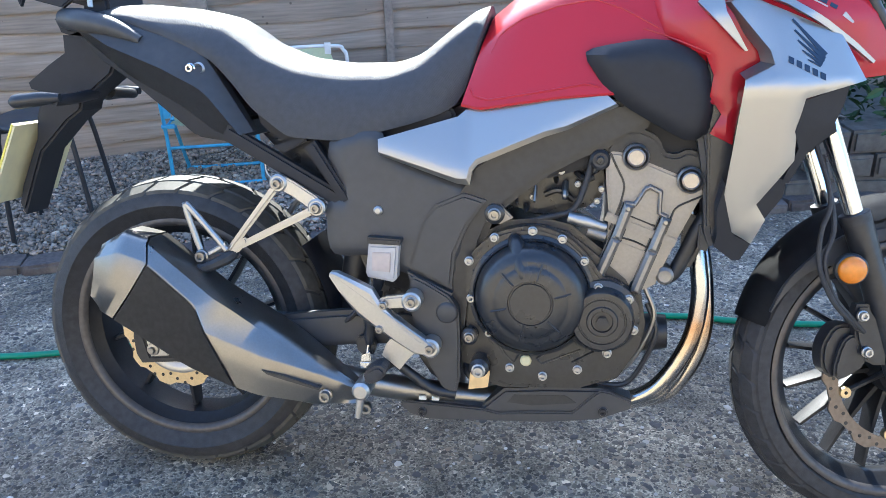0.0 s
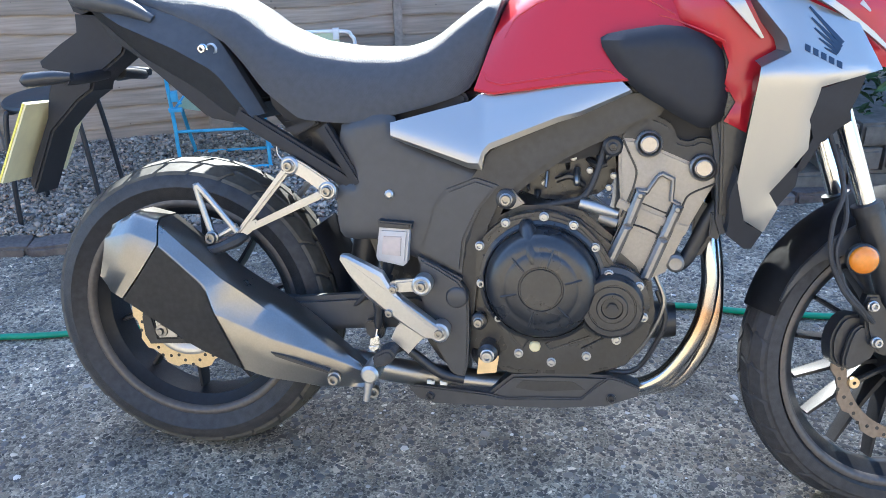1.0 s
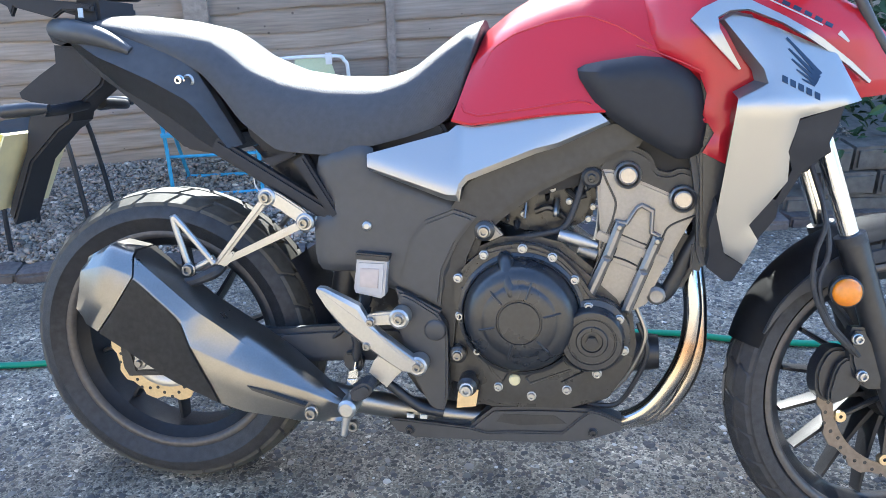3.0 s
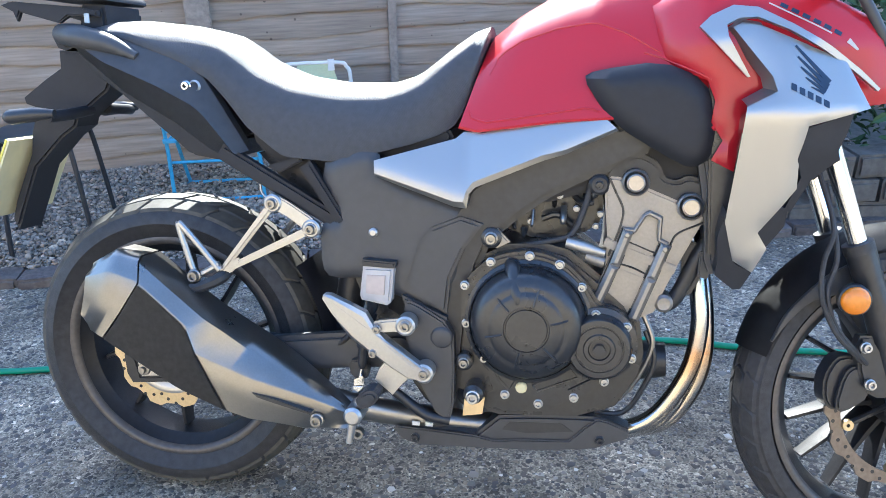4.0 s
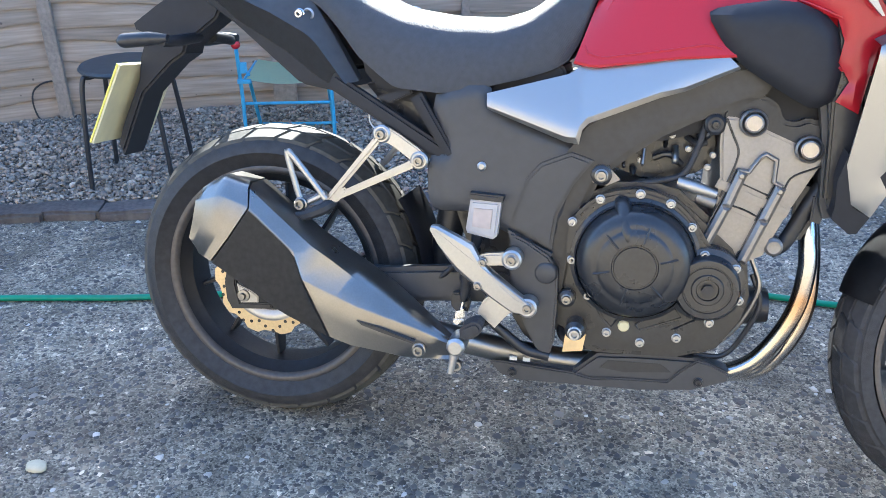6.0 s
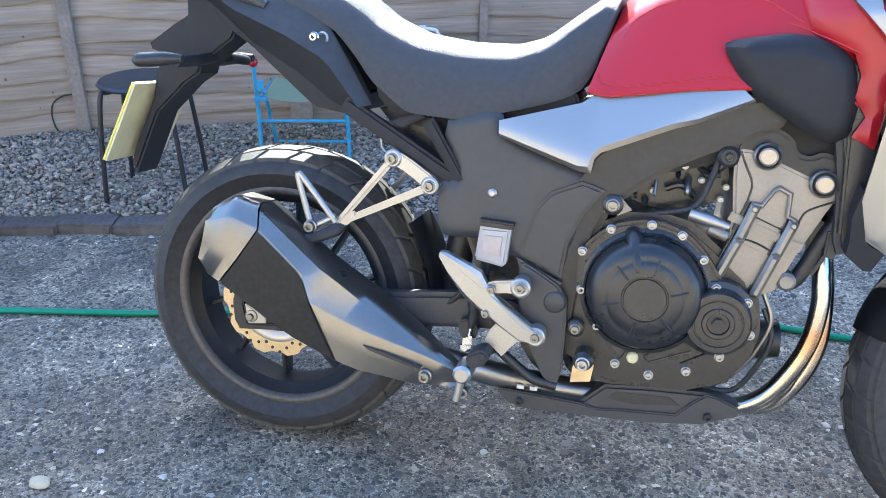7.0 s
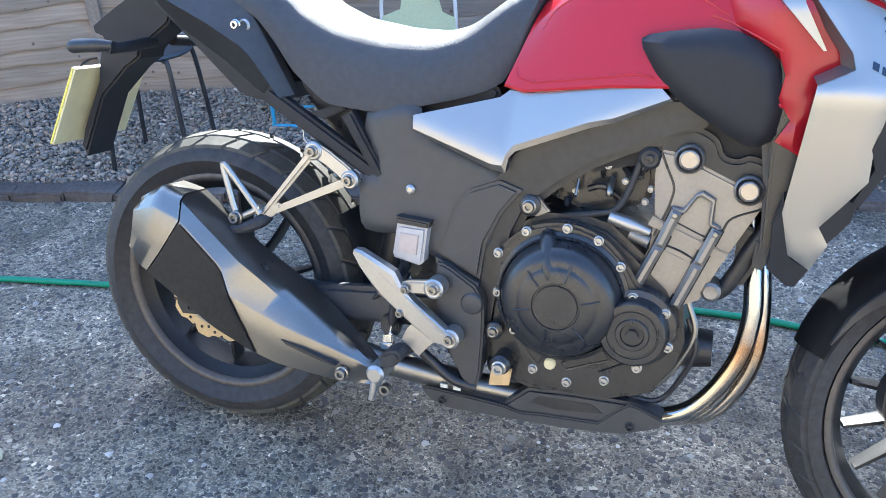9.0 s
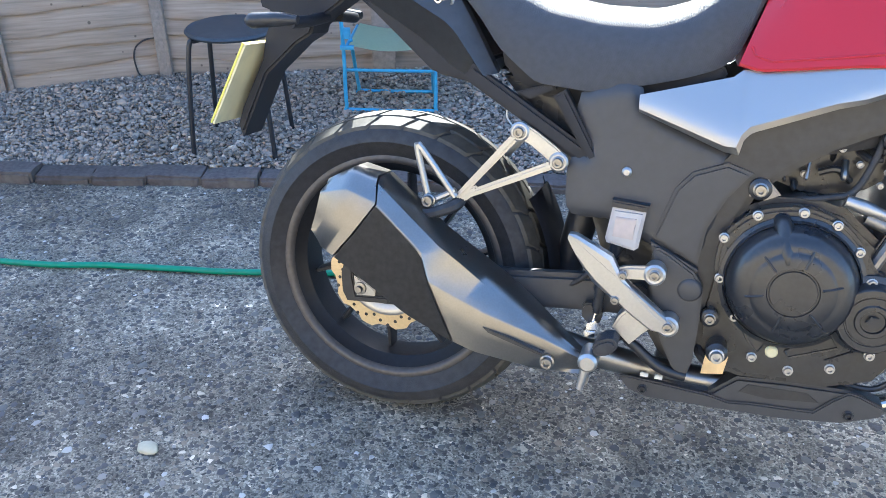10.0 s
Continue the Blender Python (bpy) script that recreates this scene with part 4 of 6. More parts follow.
beam = soften([(0.595, 0.65), (0.62, 0.69), (0.741, 0.748), (0.872, 0.80), (0.93, 0.775), (0.91, 0.735), (0.772, 0.676), (0.686, 0.613), (0.640, 0.56), (0.62, 0.45), (0.61, 0.33), (0.585, 0.262), (0.545, 0.262), (0.505, 0.32), (0.50, 0.46), (0.53, 0.56)], 1)
part("frame", plate(beam, -0.158, -0.11, 0.012), BLACK_SATIN, bike, "black steel frame spar")
part("inner_frame", plate([(0.2, 0.72), (0.55, 0.72), (0.60, 0.45), (0.52, 0.28), (0.42, 0.4), (0.36, 0.55)], -0.09, 0.12, 0.01), ENGINE_BLACK, bike)

# engine
crank = soften([(0.655, 0.575), (0.775, 0.582), (0.842, 0.531), (0.915, 0.471), (0.933, 0.366), (0.871, 0.264), (0.62, 0.251), (0.588, 0.329), (0.605, 0.494)], 1)
engine = part("engine", plate(crank, -0.155, 0.155, 0.012), ENGINE_BLACK, bike, "black parallel-twin crankcase")
tower = [(0.851, 0.703), (0.875, 0.702), (0.969, 0.665), (1.021, 0.643), (1.009, 0.623), (0.964, 0.528), (0.935, 0.45), (0.838, 0.46), (0.858, 0.573), (0.846, 0.671)]
cylinder = part("cylinder_block", plate(soften(tower, 1), -0.152, 0.15, 0.005), CAST, engine, "cast grey cylinder block")
head = soften([(0.838, 0.700), (0.864, 0.738), (0.892, 0.746), (0.922, 0.736), (0.938, 0.724), (0.946, 0.702), (0.966, 0.698), (0.985, 0.708), (1.012, 0.700), (1.032, 0.66), (1.034, 0.635), (1.0, 0.63), (0.87, 0.68)], 1)
part("head_cover", plate(head, -0.146, 0.14, 0.008), BLACK_SATIN, engine, "black cylinder head cover")
for x, z in ((0.897, 0.695), (0.990, 0.657)):
    part("head_plug_ring", revolve([(0.023, -0.15), (0.023, -0.162), (0.020, -0.165), (0.0165, -0.160), (0.0165, -0.15)], (x, 0, z), 28), CAST, engine)
    part("head_plug", revolve([(0.0, -0.1685), (0.0125, -0.1685), (0.0135, -0.170), (0.0152, -0.169), (0.016, -0.166), (0.016, -0.150)], (x, 0, z), 28), PLUG, engine, "bright round head plug")
arch = [(0.880, 0.618), (0.898, 0.616), (0.914, 0.642), (0.924, 0.648), (0.945, 0.638), (0.945, 0.600), (0.958, 0.594), (0.955, 0.588), (0.938, 0.596), (0.938, 0.632), (0.923, 0.640), (0.917, 0.637), (0.901, 0.609), (0.882, 0.611)]
part("head_rib", plate(arch, -0.163, -0.150, 0.0022, segments=1), CAST, cylinder)
part("head_panel", plate([(0.884, 0.608), (0.900, 0.606), (0.917, 0.634), (0.923, 0.637), (0.936, 0.630), (0.936, 0.594), (0.928, 0.565), (0.872, 0.585)], -0.1535, -0.15, 0.001), CAST, cylinder)
def strip(p, q, wide):
    p, q = Vector(p), Vector(q)
    n = Vector((p.y - q.y, q.x - p.x)).normalized() * wide
    return [p - n, q - n, q + n, p + n]


for pts in (((0.889, 0.613), (0.869, 0.552), (0.831, 0.455)), ((0.953, 0.591), (0.932, 0.531), (0.905, 0.455))):
    for p, q in zip(pts, pts[1:]):
        part("cylinder_rib", plate(strip(p, q, 0.0085), -0.172, -0.150, 0.0055, segments=1), CAST, cylinder)
        # dark lines along both feet of each rib paint in its shade
        for side in (-1, 1):
            u, v = Vector(p), Vector(q)
            n = Vector((u.y - v.y, v.x - u.x)).normalized() * side * 0.0098
            part("casting_seam", tube([(w.x + n.x, -0.1515, w.y + n.y) for w in (u, v)], 0.0022, 6, 0), ENGINE_BLACK, cylinder)
    part("rib_bolt", revolve([(0.0, -0.176), (0.0035, -0.176), (0.0055, -0.174), (0.0055, -0.155)], (pts[0][0] - 0.002, 0, pts[0][1] - 0.006), 12), STEEL, cylinder)
for pts in ([(0.854, 0.700), (0.866, 0.675), (0.879, 0.648), (0.877, 0.624), (0.870, 0.60), (0.858, 0.565)], [(1.017, 0.631), (0.973, 0.610), (0.962, 0.590), (0.958, 0.575)],
            [(0.868, 0.554), (0.90, 0.546), (0.930, 0.532)], [(0.884, 0.594), (0.91, 0.584), (0.945, 0.570)]):
    part("casting_seam", tube([(x, -0.1525, z) for x, z in pts], 0.0019, 6, 4), ENGINE_BLACK, cylinder)
part("cylinder_flange", plate(strip((0.850, 0.590), (0.972, 0.545), 0.008), -0.1565, -0.150, 0.002), CAST, cylinder)
part("cylinder_panel", plate([(0.876, 0.545), (0.924, 0.528), (0.903, 0.472), (0.852, 0.478)], -0.1535, -0.15, 0.001), CAST, cylinder)
CLUTCH = (0.725, 0.447)
bm = revolve([(0.0, -0.2345), (0.035, -0.2345), (0.0362, -0.2320), (0.0385, -0.2320), (0.0398, -0.2343), (0.058, -0.2335), (0.0635, -0.2305), (0.066, -0.2290), (0.070, -0.2290), (0.086, -0.2240), (0.094, -0.214), (0.099, -0.200), (0.101, -0.19), (0.112, -0.185), (0.114, -0.15)], (CLUTCH[0], 0, CLUTCH[1]), 72)
part("clutch_cover", bm, ENGINE_BLACK, engine, "round black clutch cover")
GEN = (0.849, 0.415)
bm = revolve([(0.0, -0.216), (0.0175, -0.216), (0.019, -0.2195), (0.0255, -0.2195), (0.0275, -0.2165), (0.038, -0.2165), (0.039, -0.2150), (0.041, -0.2150), (0.042, -0.2168), (0.051, -0.2165), (0.055, -0.212), (0.0565, -0.19), (0.066, -0.187), (0.067, -0.15)], (GEN[0], 0, GEN[1]), 56)
part("pulse_cover", bm, ENGINE_BLACK, engine, "small round black engine cover")
bm = plate([(GEN[0] + 0.011 * math.cos(k * math.pi / 3), GEN[1] + 0.011 * math.sin(k * math.pi / 3)) for k in range(6)], -0.2245, -0.218, 0.001)
part("cap_hexagon", bm, BLACK_SATIN, engine)
part("crank_cover", plate(soften([(0.605, 0.51), (0.655, 0.56), (0.725, 0.575), (0.785, 0.558), (0.825, 0.52), (0.85, 0.48), (0.905, 0.455), (0.912, 0.39), (0.868, 0.345), (0.815, 0.30), (0.748, 0.285), (0.685, 0.297), (0.64, 0.37), (0.605, 0.435)], 2), -0.182, -0.14, 0.006), ENGINE_BLACK, engine)
for x, z in ((0.612, 0.507), (0.657, 0.551), (0.724, 0.565), (0.776, 0.552), (0.815, 0.514), (0.616, 0.438), (0.649, 0.375), (0.688, 0.309), (0.748, 0.296), (0.81, 0.312), (0.861, 0.349), (0.841, 0.469), (0.894, 0.45), (0.905, 0.394)):
    bolt(x, -0.190 if x > 0.83 else -0.182, z, engine, 0.0085)

# exhaust
part("exhaust_header", tube([(1.005, -0.07, 0.60), (1.024, -0.095, 0.48), (1.027, -0.10, 0.425), (1.018, -0.10, 0.360), (0.991, -0.10, 0.298), (0.955, -0.098, 0.250), (0.908, -0.095, 0.224), (0.84, -0.09, 0.213)], 0.0162, 18), EXHAUST, bike, "heat-tinted steel exhaust header")
part("exhaust_header", tube([(1.016, -0.02, 0.60), (1.034, -0.050, 0.50), (1.043, -0.056, 0.43), (1.044, -0.058, 0.352), (1.022, -0.056, 0.280), (0.974, -0.052, 0.220), (0.89, -0.050, 0.203), (0.84, -0.05, 0.203)], 0.0162, 18), EXHAUST, bike, "heat-tinted steel exhaust header")
part("header_collector", tube([(1.020, -0.075, 0.33), (0.995, -0.082, 0.276), (0.955, -0.08, 0.233), (0.90, -0.075, 0.212)], [0.006, 0.014, 0.018, 0.018], 14), EXHAUST, bike)
part("exhaust_pipe", tube([(0.85, -0.09, 0.205), (0.6, -0.10, 0.215), (0.48, -0.13, 0.235), (0.40, -0.165, 0.26), (0.33, -0.18, 0.28)], 0.024, 16), STEEL, bike)
low_line = [(0.854, 0.262), (0.873, 0.259), (0.911, 0.244), (0.909, 0.228), (0.851, 0.204), (0.755, 0.192), (0.53, 0.184), (0.496, 0.193)]
pan = [(0.476, 0.215), (0.489, 0.219), (0.633, 0.212), (0.653, 0.231), (0.675, 0.251), (0.753, 0.258)] + low_line
guard = part("belly_guard", plate(pan, -0.147, -0.10, 0.006), BLACK_PLASTIC, bike, "black exhaust guard")
part("guard_face", plate([(0.476, 0.215), (0.489, 0.219), (0.633, 0.212), (0.668, 0.205), (0.703, 0.210), (0.805, 0.216), (0.832, 0.244)] + low_line, -0.154, -0.1465, 0.003), BLACK_PLASTIC, guard)
# thin darker plate on the guard paints in the shade of a recess
part("guard_inset", plate([(0.682, 0.226), (0.695, 0.242), (0.790, 0.246), (0.812, 0.232), (0.728, 0.222)], -0.1478, -0.146, 0.0004), ENGINE_BLACK, guard)


def muffler():
    """A long muffler whose ridge parts an upper and an outer face, with a black cover and a steel end cap."""
    top = [(0.411, 0.276), (0.340, 0.322), (0.241, 0.388), (0.180, 0.424), (0.138, 0.450), (0.022, 0.540), (-0.026, 0.550), (-0.074, 0.522)]
    fold = [(0.416, 0.272), (0.343, 0.311), (0.246, 0.370), (0.186, 0.412), (0.146, 0.436), (0.026, 0.532), (-0.027, 0.540), (-0.078, 0.512)]
    ridge = [(0.424, 0.265), (0.350, 0.298), (0.240, 0.331), (0.138, 0.372), (0.120, 0.425), (0.031, 0.499), (-0.028, 0.515), (-0.084, 0.498)]
    low = [(0.424, 0.240), (0.325, 0.233), (0.228, 0.247), (0.186, 0.261), (0.098, 0.296), (-0.050, 0.382), (-0.078, 0.392), (-0.102, 0.424)]
    out = [-0.225, -0.243, -0.254, -0.258, -0.257, -0.252, -0.243, -0.230]

    def ring(k):
        i = min(len(top) - 2, int(k))
        f = k - i
        t, r, h, b = (Vector(q[i]).lerp(Vector(q[i + 1]), f) for q in (top, ridge, fold, low))
        y = out[i] * (1 - f) + out[i + 1] * f
        g = r.lerp(b, 0.55)
        back = t.lerp(b, 0.5)
        small = max(0.0, 1 - k / 1.5)
        iy = -0.11 - 0.07 * small
        return [(t.x, -0.216 - 0.006 * small, t.y), (h.x, y + 0.016 - 0.010 * small, h.y), (r.x, y + 0.002, r.y + 0.002), (r.x, y, r.y - 0.002), (g.x, y + 0.005, g.y), (b.x, y + 0.008, b.y + 0.006), (b.x, -0.225, b.y),
                (b.x, iy - 0.02, b.y + 0.01), (back.x, iy, back.y), (t.x, -0.15 - 0.04 * small, t.y - 0.004)]

    body = part("muffler", loft([ring(k) for k in np.linspace(0, 4.98, 26)]), MUFFLER, bike, "brushed steel muffler", 42)
    part("end_cap", loft([ring(k) for k in np.linspace(5.02, 7, 9)]), MUFFLER, body, "brushed steel end cap", 62)
    rings = []
    for k in np.linspace(3.0, 4.97, 14):
        q = [Vector(p) for p in ring(k)]
        lift = Vector((0, -0.004, 0.0015))
        start = q[3].lerp(q[4], 0.03)
        rings.append([start + lift, start.lerp(q[4], 0.5) + lift, q[4] + lift, q[5] + lift, q[6] + Vector((0, -0.003, -0.004)), q[7] + Vector((0, 0, -0.003))])
    bm = loft(rings, closed=False, caps=False)
    bmesh.ops.solidify(bm, geom=bm.faces[:], thickness=0.003)
    part("muffler_cover", bm, MUFFLER_DARK, body, "satin black muffler cover")
    bolt(0.356, -0.240, 0.258, body, 0.013, STEEL)
    part("vent_slot", plate([(0.240, 0.306), (0.284, 0.297), (0.350, 0.277), (0.347, 0.273), (0.282, 0.289), (0.250, 0.298)], -0.2555, -0.235, 0.001), ENGINE_BLACK, body)


muffler()

part("swingarm", plate(soften([(-0.03, 0.30), (-0.03, 0.335), (0.2, 0.368), (0.40, 0.392), (0.52, 0.40), (0.52, 0.33), (0.40, 0.322), (0.29, 0.310)], 1), -0.140, -0.104, 0.010), BLACK_PLASTIC, bike, "black box-section swingarm")

from mathutils import bvhtree

# ---- motorcycle details ----
# number plate, seen from its back
bm = loft([[(-0.2970, -0.112, 0.7310), (-0.2970, 0.112, 0.7310), (-0.3680, 0.112, 0.5710), (-0.3680, -0.112, 0.5710)], [(-0.3010, -0.112, 0.7328), (-0.3010, 0.112, 0.7328), (-0.3720, 0.112, 0.5728), (-0.3720, -0.112, 0.5728)]])
number_plate = part("number_plate", bm, PLATE_BACK, bike, "yellow number plate seen from its pale back")
bm = loft([[(-0.3012, -0.1135, 0.7330), (-0.3012, 0.1135, 0.7330), (-0.3722, 0.1135, 0.5730), (-0.3722, -0.1135, 0.5730)], [(-0.3048, -0.1135, 0.7346), (-0.3048, 0.1135, 0.7346), (-0.3758, 0.1135, 0.5746), (-0.3758, -0.1135, 0.5746)]])
part("plate_face", bm, YELLOW_EDGE, number_plate, "yellow plate face")
# rear turn signal and its stalk, reflector bracket
part("rear_indicator", tube([(-0.276, -0.150, 0.779), (-0.262, -0.150, 0.780), (-0.21, -0.150, 0.786), (-0.172, -0.148, 0.788)], [0.006, 0.0145, 0.0135, 0.008], 14, 5), BLACK_SATIN, bike, "black rear indicator housing")
part("indicator_stalk", tube([(-0.185, -0.15, 0.782), (-0.17, -0.10, 0.785), (-0.17, -0.03, 0.79)], 0.011, 10), PAD, bike)
part("rear_indicator", tube([(-0.266, 0.158, 0.779), (-0.252, 0.158, 0.780), (-0.21, 0.158, 0.786), (-0.172, 0.156, 0.788)], [0.006, 0.0145, 0.0135, 0.008], 14, 5), BLACK_SATIN, bike, "black rear indicator housing")
part("indicator_stalk", tube([(-0.185, 0.15, 0.782), (-0.17, 0.10, 0.785), (-0.17, 0.03, 0.79)], 0.011, 10), PAD, bike)
part("plate_light", plate([(-0.285, 0.808), (-0.262, 0.812), (-0.235, 0.826), (-0.17, 0.838), (-0.15, 0.815), (-0.21, 0.795), (-0.28, 0.792)], -0.048, 0.048, 0.001), PAD, bike)
# grab rail and luggage rack
part("grab_rail", tube([(-0.19, -0.075, 0.935), (-0.14, -0.105, 0.93), (-0.07, -0.120, 0.917), (-0.012, -0.125, 0.893)], [0.020, 0.023, 0.018, 0.009], 14), BLACK_PLASTIC, bike, "black moulded grab rail")
part("grab_rail", tube([(-0.19, 0.075, 0.935), (-0.14, 0.105, 0.93), (-0.07, 0.120, 0.917), (-0.012, 0.125, 0.893)], [0.020, 0.023, 0.018, 0.009], 14), BLACK_PLASTIC, bike)
part("luggage_rack", plate(soften([(-0.31, 0.988), (-0.285, 0.995), (-0.15, 0.985), (-0.11, 0.978), (-0.11, 0.968), (-0.17, 0.968), (-0.19, 0.955), (-0.27, 0.975), (-0.278, 0.958), (-0.285, 0.976)], 0), -0.085, -0.070, 0.003), PAD, bike, "black luggage rack")
part("luggage_rack", plate(soften([(-0.31, 0.988), (-0.285, 0.995), (-0.15, 0.985), (-0.11, 0.978), (-0.11, 0.968), (-0.17, 0.968), (-0.19, 0.955), (-0.27, 0.975)], 0), 0.070, 0.085, 0.003), PAD, bike)
part("rack_plate", plate(soften([(-0.30, 1.004), (-0.115, 0.994), (-0.10, 1.0), (-0.12, 1.018), (-0.29, 1.022)], 1), -0.10, 0.10, 0.006), PAD, bike, "black top box mounting plate")
part("rack_stand", plate([(-0.16, 0.935), (-0.10, 0.935), (-0.105, 0.99), (-0.15, 0.992)], -0.07, 0.07, 0.006), PAD, bike)
part("tail_light", plate(soften([(-0.235, 0.945), (-0.17, 0.95), (-0.16, 0.92), (-0.215, 0.90)], 1), -0.055, 0.055, 0.008), PAD, bike)
part("helmet_hook", tube([(-0.128, -0.09, 0.972), (-0.126, -0.092, 0.955)], 0.005, 8, 0), ALLOY, bike)
# fastenings of the tail
for x in (0.089,):
    bolt(x, -0.139, 0.843, bike, 0.0095, CHROME)
    part("grommet", revolve([(0.012, -0.136), (0.009, -0.140), (0.006, -0.136)], (x + 0.014, 0, 0.842), 18), ALLOY, bike)

# pillion footrest bracket: an open alloy triangle with a smaller one at its foot
def flat_bar(a, b, wide_a, wide_b):
    """The outline of a flat bar between two points of the plan of the side."""
    a, b = Vector(a), Vector(b)
    n = Vector((-(b - a).y, (b - a).x)).normalized()
    return [a - n * wide_a, b - n * wide_b, b + n * wide_b, a + n * wide_a]


bracket = part("pillion_bracket", plate(flat_bar((0.256, 0.638), (0.150, 0.503), 0.0074, 0.006), -0.166, -0.152, 0.005), ALLOY, bike, "cast alloy pillion footrest bracket", 20)
part("bracket_arm", plate(flat_bar((0.328, 0.592), (0.150, 0.503), 0.0074, 0.006), -0.1655, -0.1525, 0.005), ALLOY, bracket, "", 20)
part("bracket_gusset", plate(soften([(0.182, 0.534), (0.192, 0.524), (0.165, 0.498), (0.142, 0.500)], 1), -0.163, -0.154, 0.003), ALLOY, bracket, "", 20)
part("bracket_arm", plate(soften([(0.245, 0.652), (0.270, 0.648), (0.338, 0.605), (0.340, 0.585), (0.322, 0.578), (0.312, 0.590), (0.268, 0.620), (0.248, 0.622)], 1), -0.160, -0.147, 0.003), ALLOY, bracket)
part("heel_guard", tube([(0.150, -0.168, 0.508), (0.118, -0.170, 0.548), (0.080, -0.171, 0.592), (0.076, -0.171, 0.587), (0.088, -0.171, 0.545), (0.104, -0.170, 0.500), (0.125, -0.168, 0.505), (0.150, -0.167, 0.520)], 0.0062, 8, 4), ALLOY, bracket)
for x, z in ((0.254, 0.636), (0.326, 0.592)):
    part("bolt_boss", revolve([(0.017, -0.150), (0.017, -0.161), (0.014, -0.164), (0.0, -0.164)], (x, 0, z), 22), ALLOY, bracket)
    bolt(x, -0.163, z, bracket, 0.011, STEEL)
bolt(0.104, -0.176, 0.497, bracket, 0.013, STEEL)
part("pillion_footrest", tube([(0.158, -0.150, 0.500), (0.150, -0.172, 0.492), (0.118, -0.182, 0.478), (0.098, -0.182, 0.474)], [0.010, 0.012, 0.010, 0.009], 8, 3), RUBBER, bike, "folded black rubber pillion footrest")
part("helmet_wire", tube([(0.224, -0.14, 0.668), (0.228, -0.142, 0.652), (0.246, -0.146, 0.636)], 0.002, 6), ALLOY, bike)

# rider's footrest hanger, brake pedal and reservoir
blade_up = [(0.366, 0.487), (0.378, 0.487), (0.412, 0.472), (0.442, 0.458), (0.460, 0.427), (0.492, 0.397), (0.527, 0.369), (0.549, 0.361)]
blade_low = [(0.364, 0.478), (0.380, 0.450), (0.396, 0.428), (0.414, 0.407), (0.450, 0.382), (0.484, 0.359), (0.519, 0.338), (0.546, 0.336)]
inset = [[(a[0] + (b[0] - a[0]) * k, a[1] + (b[1] - a[1]) * k) for a, b in zip(blade_up, blade_low)] for k in (0.14, 0.86)]
bm = loft([[(x, -0.205, z) for x, z in blade_up], [(x, -0.2215, z) for x, z in blade_up], [(x, -0.2245, z) for x, z in inset[0]], [(x, -0.2235, z) for x, z in inset[1]], [(x, -0.216, z) for x, z in blade_low], [(x, -0.205, z) for x, z in blade_low]], caps=True)
hanger_r = part("footrest_hanger", bm, ALLOY, bike, "polished alloy footrest hanger with heel guard", 18)
part("hanger_arm", plate(soften([(0.447, 0.430), (0.458, 0.442), (0.495, 0.447), (0.515, 0.452), (0.528, 0.437), (0.517, 0.421), (0.497, 0.424), (0.465, 0.420)], 1), -0.216, -0.200, 0.004), ALLOY, hanger_r)
for x, z, r in ((0.513, 0.437, 0.013), (0.546, 0.351, 0.013)):
    part("bolt_boss", revolve([(r + 0.005, -0.19), (r + 0.005, -0.220), (r + 0.001, -0.223), (0.0, -0.219)], (x, 0, z), 22), ALLOY, hanger_r)
    bolt(x, -0.220, z, hanger_r, r - 0.003, STEEL)
for x, z in ((0.462, 0.429), (0.455, 0.384)):
    bolt(x, -0.222, z, hanger_r, 0.008, STEEL)
part("footrest_bracket", plate(soften([(0.455, 0.330), (0.464, 0.352), (0.478, 0.368), (0.530, 0.350), (0.505, 0.325), (0.488, 0.303)], 0), -0.212, -0.17, 0.004), ALLOY, hanger_r)
part("rider_footrest", plate(soften([(0.430, 0.312), (0.459, 0.328), (0.474, 0.314), (0.460, 0.295), (0.434, 0.288)], 1), -0.256, -0.205, 0.005), RUBBER, bike, "black rubber rider footrest")
part("reservoir", plate(soften([(0.428, 0.532), (0.484, 0.532), (0.479, 0.468), (0.472, 0.462), (0.425, 0.470), (0.422, 0.478)], 0), -0.186, -0.150, 0.005), GREY_PLASTIC, bike, "pale grey brake fluid reservoir")
part("reservoir_window", plate([(0.436, 0.518), (0.470, 0.518), (0.468, 0.482), (0.434, 0.484)], -0.189, -0.185, 0.001), WINDOW_PINK, bike)
part("reservoir_cap", plate([(0.426, 0.545), (0.488, 0.542), (0.486, 0.531), (0.426, 0.533)], -0.186, -0.150, 0.003), BLACK_SATIN, bike)
part("reservoir_stem", tube([(0.443, -0.168, 0.465), (0.440, -0.168, 0.450), (0.430, -0.168, 0.42), (0.424, -0.168, 0.36)], [0.012, 0.010, 0.007, 0.007], 10), BLACK_SATIN, bike)
master = part("master_cylinder", tube([(0.436, -0.160, 0.440), (0.430, -0.170, 0.405), (0.426, -0.174, 0.380), (0.4255, -0.175, 0.372), (0.424, -0.176, 0.352), (0.4235, -0.176, 0.338)], [0.013, 0.0135, 0.0135, 0.0085, 0.0095, 0.006], 14, 0), BLACK_SATIN, bike, "black brake master cylinder with a boot")
part("push_rod", tube([(0.4235, -0.176, 0.340), (0.4195, -0.177, 0.318)], 0.0035, 10, 0), CHROME, master)
part("rod_clevis", plate([(0.4105, 0.319), (0.4265, 0.325), (0.4285, 0.309), (0.4095, 0.306)], -0.186, -0.166, 0.0015), CHROME, master, "bright plated clevis")
